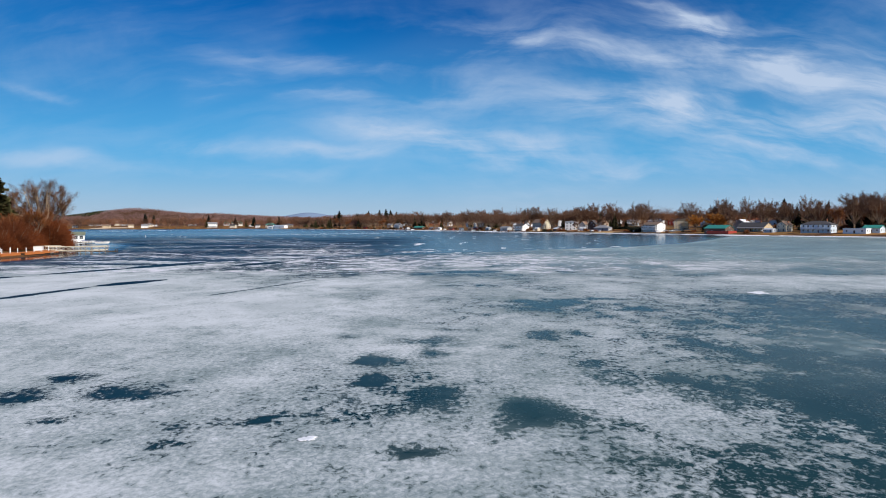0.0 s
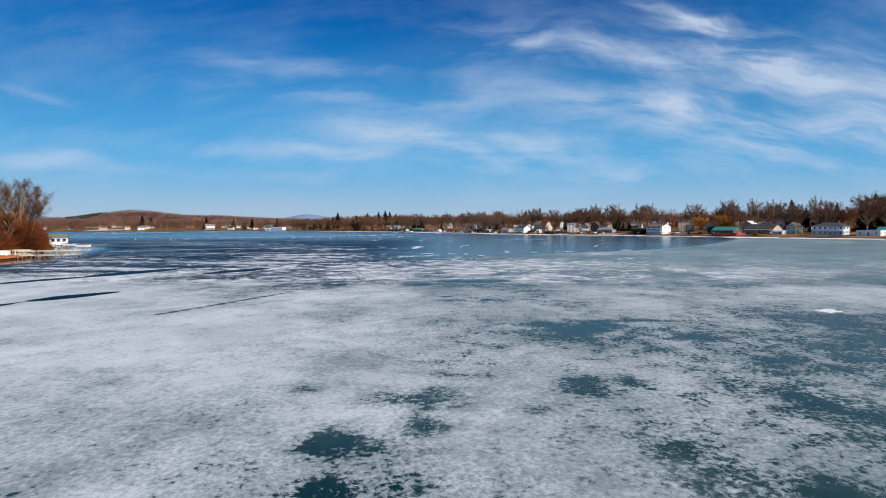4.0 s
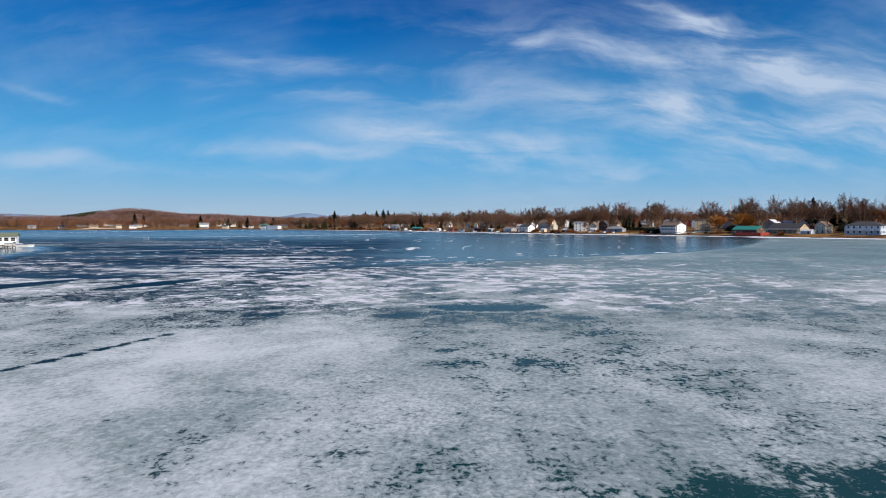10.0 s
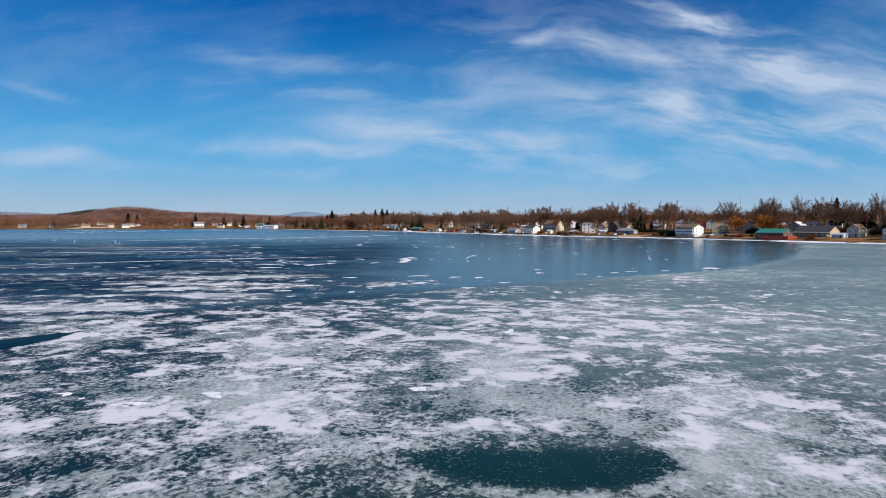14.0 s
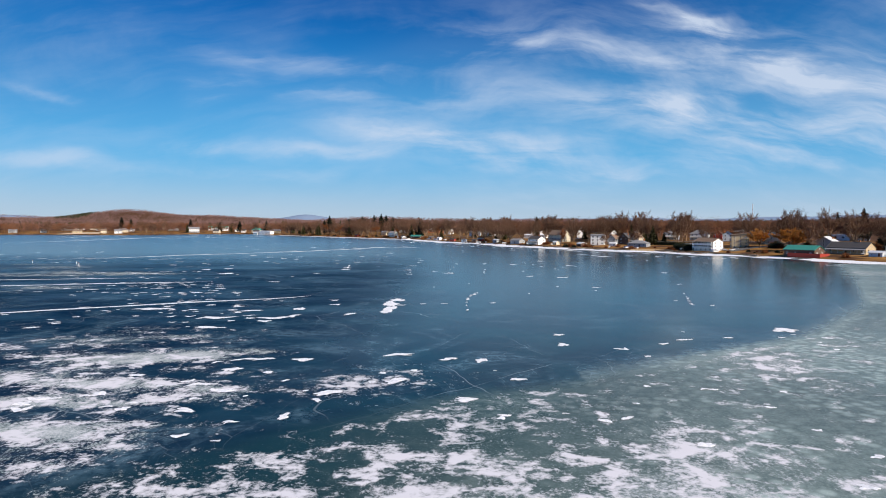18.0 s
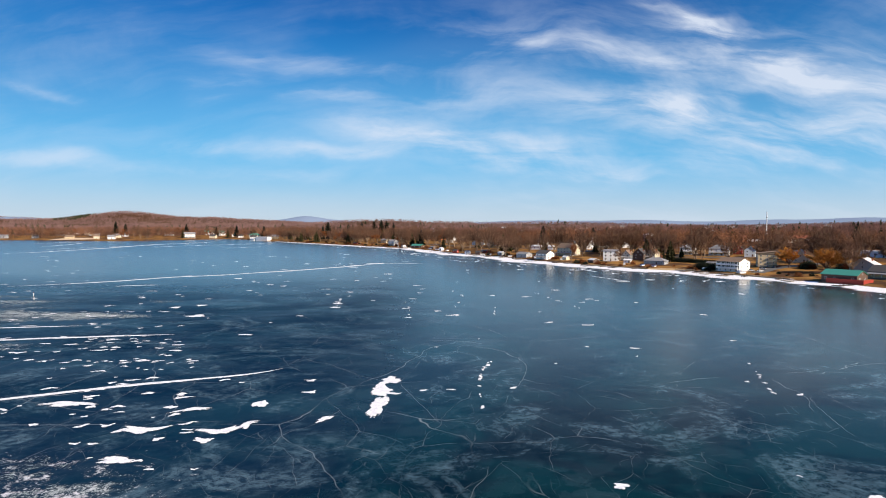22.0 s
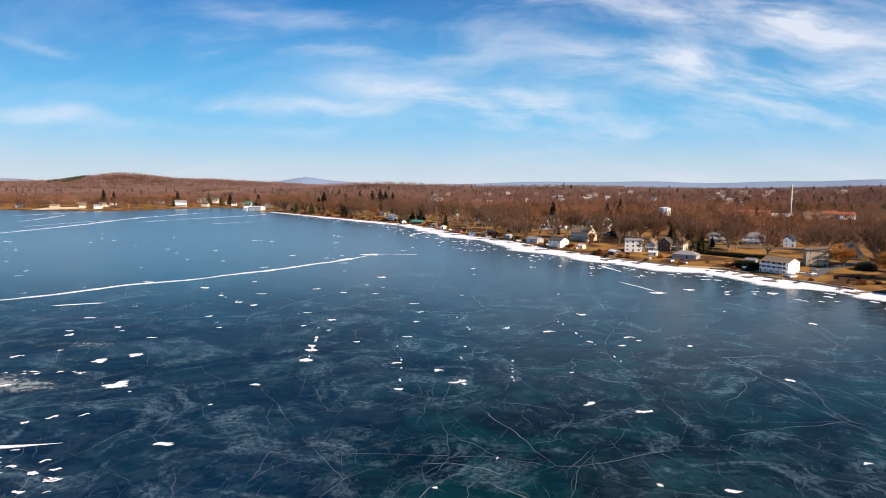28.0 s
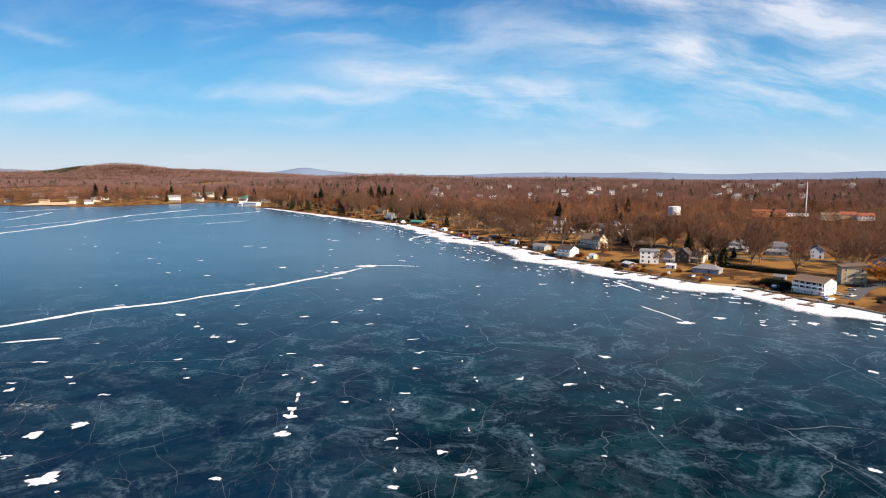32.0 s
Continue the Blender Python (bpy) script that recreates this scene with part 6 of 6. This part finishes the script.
KINDS = {"great": (lambda s: great_tree(s + 70, 27000, 1.0, 1.0, 1.5, 0.7), PALE_BARK, TWIG, "bare_tree", "huge bare tree with a broad crown on the headland", "tree", "bare trees along the shore"),
         "oak": (lambda s: great_tree(s * 7 + 3, 10500, 0.84, 1.7, 0.9, 0.85), TAN_BARK, TWIG, "bare_tree", "tall bare winter tree with a wide twiggy crown", "tree", "bare trees along the shore"),
         "ash": (lambda s: bare_tree(s + 40, 0.45, 3400), BARK, TWIG_RED, "bare_tree", "slender bare tree with reddish twigs", "tree", "bare trees along the shore"),
         "pine": (lambda s: conifer(s, 620, 0.21), BARK, NEEDLE, "conifer", "dark green conifer standing among bare trees", "tree", "conifers"),
         "cedar": (lambda s: conifer(s + 9, 560, 0.26), BARK, OLIVE, "conifer", "olive-brown evergreen tree near the houses", "tree", "conifers"),
         "willow": (lambda s: great_tree(s * 5 + 31, 16000, 1.0, 3.2), BARK, WILLOW, "willow", "broad willow with a dome of orange winter twigs", "tree", "willows by the boatyard"),
         "thicket": (bush, BARK, material("russet_twigs", (0.115, 0.027, 0.004), 0.9, 0.3, 0.3, per_object=0.5), "bush", "dense russet thicket on the headland", "bush", "thicket on the headland"),
         "bush": (bush, BARK, TWIG_RED, "bush", "dense reddish-brown winter bush", "bush", "bushes along the shore"),
         "hedge": (bush, BARK, NEEDLE, "bush", "dark evergreen bush in a hedge", "bush", "bushes along the shore")}
GROWN = {}


def plant(kind, x, y, h, variant=0, turn=0.0, wide=1.0, z=None):
    make, bark, leaf, name, label, cat, grp = KINDS[kind]
    m = pose(x, y, (gz(x, y) if z is None else z) - 0.1, 0, 0, turn) @ Matrix.Diagonal((h * wide, h * wide, h, 1))
    if (kind, variant) in GROWN:
        ob = copy_thing(GROWN[kind, variant], Matrix.Identity(4))
        ob.matrix_basis = m
        return ob
    b, v, f = make(variant + 1)
    ob = tagged(new(name), label, cat, grp)
    part("trunk", b.mesh("trunk", bark), ob)
    part("crown", fast_mesh("crown", v, f, leaf), ob)
    ob.matrix_basis = m
    GROWN[kind, variant] = ob
    return ob


def free(x, y, extra=0.0):
    return all((x - fx) ** 2 + (y - fy) ** 2 > (fr + extra) ** 2 for fx, fy, fr in FOOT)


plant("willow", 251, 640, 14.5, 0, wide=1.25)
plant("willow", 252, 596, 16.5, 1, wide=1.45)
plant("willow", 266, 618, 12, 1, 80, 1.2)
plant("willow", 284, 604, 11, 0, 10, 1.2)
FOOT += [(252, 596, 11), (251, 640, 9), (266, 618, 7), (284, 604, 7)]
plant("pine", 562, 1045, 30, 0, wide=1.2)
plant("pine", 366, 690, 29, 1, wide=1.5)
for x, y, h in [(330, 600, 20), (335, 592, 18), (326, 607, 17), (343, 538, 22), (352, 530, 20)]:
    plant("pine", x, y, h, int(x) % 3, x, 1.7)
plant("pine", 392, 672, 24, 2, 30, 1.5)
plant("pine", 398, 664, 25, 0, 70, 1.3)
plant("pine", 380, 548, 24, 1, 70, 1.4)
plant("pine", 366, 520, 21, 2, 10, 1.4)
for x, y, h, k in [(-237, 1426, 33, 0), (-250, 1440, 25, 1), (-188, 1385, 26, 2), (-176, 1470, 30, 0), (-205, 1480, 27, 1), (-150, 1462, 32, 2), (-136, 1470, 33, 0), (-124, 1455, 31, 1), (-112, 1480, 28, 2), (-40, 1128, 22, 0),
                   (132, 1050, 24, 1), (142, 1062, 22, 2), (184, 962, 17, 0), (204, 1062, 21, 1), (262, 1215, 22, 2), (-797, 1688, 30, 0), (-780, 1700, 26, 1), (-640, 1720, 28, 0), (-575, 1745, 24, 2), (-520, 1730, 27, 1), (-444, 1700, 26, 0)]:
    plant("pine", x, y, h * 1.15, k, x % 60, 1.6)
for x, y, h in [(190, 966, 13), (174, 1000, 15), (212, 748, 10), (206, 752, 9), (-300, 1500, 22), (-310, 1480, 20), (-330, 1500, 24), (-620, 1650, 20), (-545, 1740, 22), (188, 726, 10), (300, 640, 12), (352, 620, 17), (330, 600, 15)]:
    plant("cedar", x, y, h, int(h) % 2, x % 50, 1.1)
for x, y, h, v in [(64, 893, 23, 0), (58, 905, 21, 1), (70, 905, 20, 2), (98, 1040, 23, 3), (137, 830, 17, 1), (143, 836, 16, 2), (252, 772, 18, 0), (283, 716, 20, 3), (290, 700, 19, 1), (178, 728, 16, 2), (150, 727, 13, 0), (296, 508, 25, 3), (318, 498, 31, 0), (350, 535, 30, 1), (362, 542, 29, 2), (345, 517, 27, 3), (374, 560, 30, 0), (330, 515, 26, 1), (262, 585, 21, 2), (300, 560, 24, 3), (312, 585, 23, 1), (272, 640, 24, 0), (228, 690, 22, 3),
                   (300, 520, 19, 1), (262, 700, 18, 0)]:
    plant("oak", x, y, h, v, x * 7 % 360)
# the headland's great tree and thicket
plant("great", -163, 262, 27.5, 1, 40, 1.0)
plant("great", -182, 266, 23, 1, 160, 1.0)
plant("ash", -163, 243, 13, 2, 20, 1.2)
plant("ash", -150, 238, 15, 0, 0, 1.2)
plant("ash", -183, 294, 17, 1, 0, 1.2)
plant("cedar", -170, 247, 26, 0, 0, 1.2)
plant("cedar", -186, 232, 22, 1, 0, 1.4)
rng = np.random.RandomState(77)
for k in range(120):
    y = rng.uniform(166, 305)
    x = float(np.interp(y, [160, 206, 240, 292, 322], [-133, -133, -149, -176, -192])) - 3 - 16 * rng.rand() ** 1.5
    if free(x, y, -2):
        plant("thicket", x, y, rng.uniform(3.0, 9.0), k % 3, rng.uniform(0, 360), rng.uniform(0.8, 1.2))
for k in range(26):
    y = rng.uniform(215, 275)
    x = float(np.interp(y, [206, 240, 292], [-136, -154, -182])) - rng.uniform(2, 18)
    if gz(x, y) > 0.3:
        plant("thicket", x, y, rng.uniform(8.0, 13.0), k % 3, rng.uniform(0, 360), 0.9)
for k in range(12):
    plant("thicket", -152 - 1.3 * k, 247 + 2.4 * k, rng.uniform(10.5, 14.0), k % 3, k * 47, 0.85)
for k in range(22):
    x, y = rng.uniform(-240, -160), rng.uniform(140, 330)
    if gz(x, y) > 0.5 and free(x, y, 2):
        plant("ash", x, y, rng.uniform(9, 17), k % 4, rng.uniform(0, 360))
# hedges and shrubs by the houses
for k in range(20):
    plant("hedge", 192 + k * 1.6, 717 - k * 1.6, 4.2, k % 3, k * 50, 1.1)
for k in range(9):
    plant("hedge", 191 + k * 0.9, 656 - k * 1.4, 6.2, k % 3, k * 40, 0.9)
for k in range(44):
    u = rng.rand()
    x, y = 225 + 105 * u + rng.uniform(10, 32), 640 - 175 * u + rng.uniform(5, 22)
    if free(x, y, 1):
        plant(("hedge", "thicket", "hedge")[k % 3], x, y, rng.uniform(3.5, 7.5), k % 3, rng.uniform(0, 360), 1.1)
for k in range(170):
    i = rng.randint(60, len(c) - 60)
    p = c[i] - nrm[i] * rng.uniform(3, 30)
    if free(p[0], p[1], 1):
        plant(("bush", "bush", "hedge", "thicket")[k % 4], p[0], p[1], rng.uniform(1.2, 4.4), k % 3, rng.uniform(0, 360))

# trees between the houses of the east shore, and on the far shore
placed = []
def scatter(n, region, kinds, gap, low, high, lake_side):
    tries = 0
    while n and tries < 20000:
        tries += 1
        x, y = region()
        d = float(inland(np.array([x]), np.array([y]))[0])
        if not low < d < high or not free(x, y, 2.5):
            continue
        if d < 75 and rng.rand() < (0.72 if y < 790 else 0.25):
            continue
        if any((x - a) ** 2 + (y - b) ** 2 < gap * gap for a, b in placed):
            continue
        # keep the lake view of each house open
        if any(0 < (fx - x) * 0.40 + (fy - y) * 0.92 < 62 and abs((fx - x) * 0.92 - (fy - y) * 0.40) < fr * 1.15 for fx, fy, fr in FOOT) and rng.rand() < lake_side:
            continue
        k = kinds[rng.randint(len(kinds))]
        plant(k, x, y, rng.uniform(20, 31) * (0.74 if k != "oak" else 1.0), rng.randint(4) if k in ("oak", "ash") else rng.randint(2), rng.uniform(0, 360))
        placed.append((x, y))
        n -= 1


def by_shore():
    i = rng.randint(0, len(c))
    p = c[i] - nrm[i] * rng.uniform(5, 150)
    return p[0], p[1]


scatter(225, by_shore, ("oak", "oak", "ash", "oak", "oak", "cedar"), 6.5, 6, 120, 0.97)
scatter(36, lambda: (rng.uniform(-1050, -360), rng.uniform(1490, 1800)), ("oak", "ash", "oak", "ash", "cedar"), 9, 5, 140, 0.8)

# the woods behind, past counting
def woods(n, xs, ys, low, high, seed, hmin, hmax, fans, wide, mat, label, green=False, view_open=0.9, patchy=0.58, sink=0.0):
    r = np.random.RandomState(seed)
    y = ys[0] + (ys[1] - ys[0]) * r.rand(n)
    x = r.uniform(xs[0], xs[1], n) * (y - 120) if abs(xs[0]) < 5 else r.uniform(xs[0], xs[1], n)
    d = inland(x, y)
    ok = (d > low) & (d < high) & (meadow(x, y) < 0.4)
    if green:
        ok &= fbm(x / 70, y / 70, 3, 55) > patchy
    else:
        ok &= (fbm(x / 90, y / 90, 3, 57) > 0.33) | (r.rand(n) < 0.35)
        ok &= (d > 150) | (r.rand(n) < 0.48)
        ok &= (fbm(x / 45, y / 45, 3, 91) > 0.36)
    for fx, fy, fr in FOOT:
        ok &= (x - fx) ** 2 + (y - fy) ** 2 > (fr + 3) ** 2
        along, across = (fx - x) * 0.30 + (fy - y) * 0.95, np.abs((fx - x) * 0.95 - (fy - y) * 0.30)
        ok &= ~((along > 0) & (along < 85) & (across < fr * 0.9)) | (r.rand(n) > view_open)
    x, y = x[ok], y[ok]
    z = land(x, y)
    m = len(x)
    h = r.uniform(hmin, hmax, m)
    if green:
        zz = 0.2 + 0.8 * r.rand(m, fans) ** 0.8
        rad = 0.27 * np.sqrt(1.03 - zz) * r.uniform(0.5, 1.1, (m, fans))
        a = r.uniform(0, math.tau, (m, fans))
        base = np.stack([rad * np.cos(a), rad * np.sin(a), zz - 0.03], -1)
        tip = np.stack([0 * a, 0 * a, zz + 0.05], -1)
        width = rad * 0.9 + 0.02
    else:
        w3 = r.randn(m, fans, 3)
        w3 /= np.linalg.norm(w3, axis=2)[..., None]
        w3 *= (0.35 + 0.65 * r.rand(m, fans) ** 0.5)[..., None]
        girth = r.uniform(0.30, 0.48, (m, 1))
        tip = np.stack([girth * w3[..., 0], girth * w3[..., 1], 0.64 + 0.36 * w3[..., 2]], -1)
        base = np.stack([tip[..., 0] * 0.35, tip[..., 1] * 0.35, 0.45 * tip[..., 2] + 0.10], -1)
        width = r.uniform(0.6, 1.3, (m, fans)) * wide
        k = int(fans * 0.16)                                # the rest are short twigs in the crown
        out = tip[:, k:] - np.array([0, 0, 0.42])
        out = out / np.linalg.norm(out, axis=2)[..., None] + 0.35 * r.randn(m, fans - k, 3)
        base[:, k:] = tip[:, k:] - out * r.uniform(0.08, 0.17, (m, fans - k, 1))
        width[:, k:] *= 1.15
        base[:, 0], tip[:, 0], width[:, 0] = 0, (0, 0, 0.7), 0.02
    S = h[:, None, None]
    O = np.stack([x, y, z - sink * h], -1)[:, None]
    base, tip = (base * S + O).reshape(-1, 3), (tip * S + O).reshape(-1, 3)
    v, f = spikes(base, tip, (width * h[:, None]).reshape(-1))
    me = fast_mesh("woods", v, f, mat)
    me.attributes.new("tone", "FLOAT", "POINT").data.foreach_set("value", np.repeat(r.rand(m) ** 1.5, fans * 3).astype(np.float32))
    tagged(new("woods" if not green else "evergreens", me), label, "woods", kind="stuff")


def woodland(name, lo, hi):
    """Twigs or needles of a wood, each tree of its own tone."""
    mat = bpy.data.materials.new(name)
    mat.use_nodes = True
    h = G(mat.node_tree)
    b = mat.node_tree.nodes["Principled BSDF"]
    tone = h.n("ShaderNodeAttribute", attribute_name="tone").outputs["Fac"]
    stand = h.ramp(h.noise(h.n("ShaderNodeTexCoord").outputs["Object"], 0.012, 4.0), 0.35, 0.65)
    h.link(h.mix(h.m("ADD", h.m("MULTIPLY", tone, 0.65), h.m("MULTIPLY", stand, 0.35)), lo, hi), b.inputs["Base Color"])
    b.inputs["Roughness"].default_value, b.inputs["Specular IOR Level"].default_value = 0.95, 0.05
    return mat


FAR_TWIG = woodland("woodland_twigs", (0.026, 0.013, 0.009), (0.37, 0.168, 0.088))
# slope and hillside twigs carry distance haze in their greyer, purplish colour
HAZED_SLOPE_TWIG = woodland("hazed_slope_twigs", (0.080, 0.043, 0.037), (0.30, 0.160, 0.128))
HAZED_HILL_TWIG = woodland("hazed_hillside_twigs", (0.150, 0.092, 0.088), (0.290, 0.180, 0.160))
SHORE_TWIG = woodland("far_shore_twigs", (0.045, 0.022, 0.015), (0.30, 0.145, 0.080))
FAR_NEEDLE = woodland("woodland_needles", (0.018, 0.028, 0.016), (0.06, 0.07, 0.03))
woods(8200, (-300, 900), (440, 1500), 125, 700, 1, 12, 23, 110, 0.0085, FAR_TWIG, "bare brown woods behind the lake houses", view_open=0.85)
woods(5200, (-300, 900), (440, 1500), 80, 170, 11, 19, 28, 190, 0.0060, FAR_TWIG, "tall bare trees between the lake houses", view_open=0.97)
woods(4200, (-1150, -330), (1480, 1850), 26, 190, 12, 17, 28, 110, 0.010, SHORE_TWIG, "bare trees on the far shore", view_open=0.9)
woods(26000, (-0.80, 0.80), (1300, 2300), 40, 3000, 2, 11, 20, 60, 0.013, HAZED_SLOPE_TWIG, "bare brown woods covering the far slopes")
woods(34000, (-0.80, 0.80), (2300, 4250), 40, 5000, 3, 14, 24, 16, 0.05, HAZED_HILL_TWIG, "bare brown woods on the hills", sink=0.3)
woods(1800, (-0.75, 0.75), (900, 2900), 50, 3000, 4, 12, 21, 40, 0.03, FAR_NEEDLE, "dark evergreens scattered through the woods", green=True, patchy=0.60)
woods(15000, (-3000, -650), (3350, 4000), 60, 5000, 8, 13, 20, 22, 0.040, HAZED_HILL_TWIG, "bare woods on the hill beyond the lake", sink=0.45)
woods(800, (-2150, -1980), (3520, 3800), 60, 4000, 6, 10, 16, 34, 0.03, FAR_NEEDLE, "patch of dark pines on the hilltop", green=True, patchy=0.44)
woods(1500, (-420, -150), (100, 420), 14, 400, 5, 10, 16, 26, 0.016, FAR_TWIG, "bare brown woods on the headland")
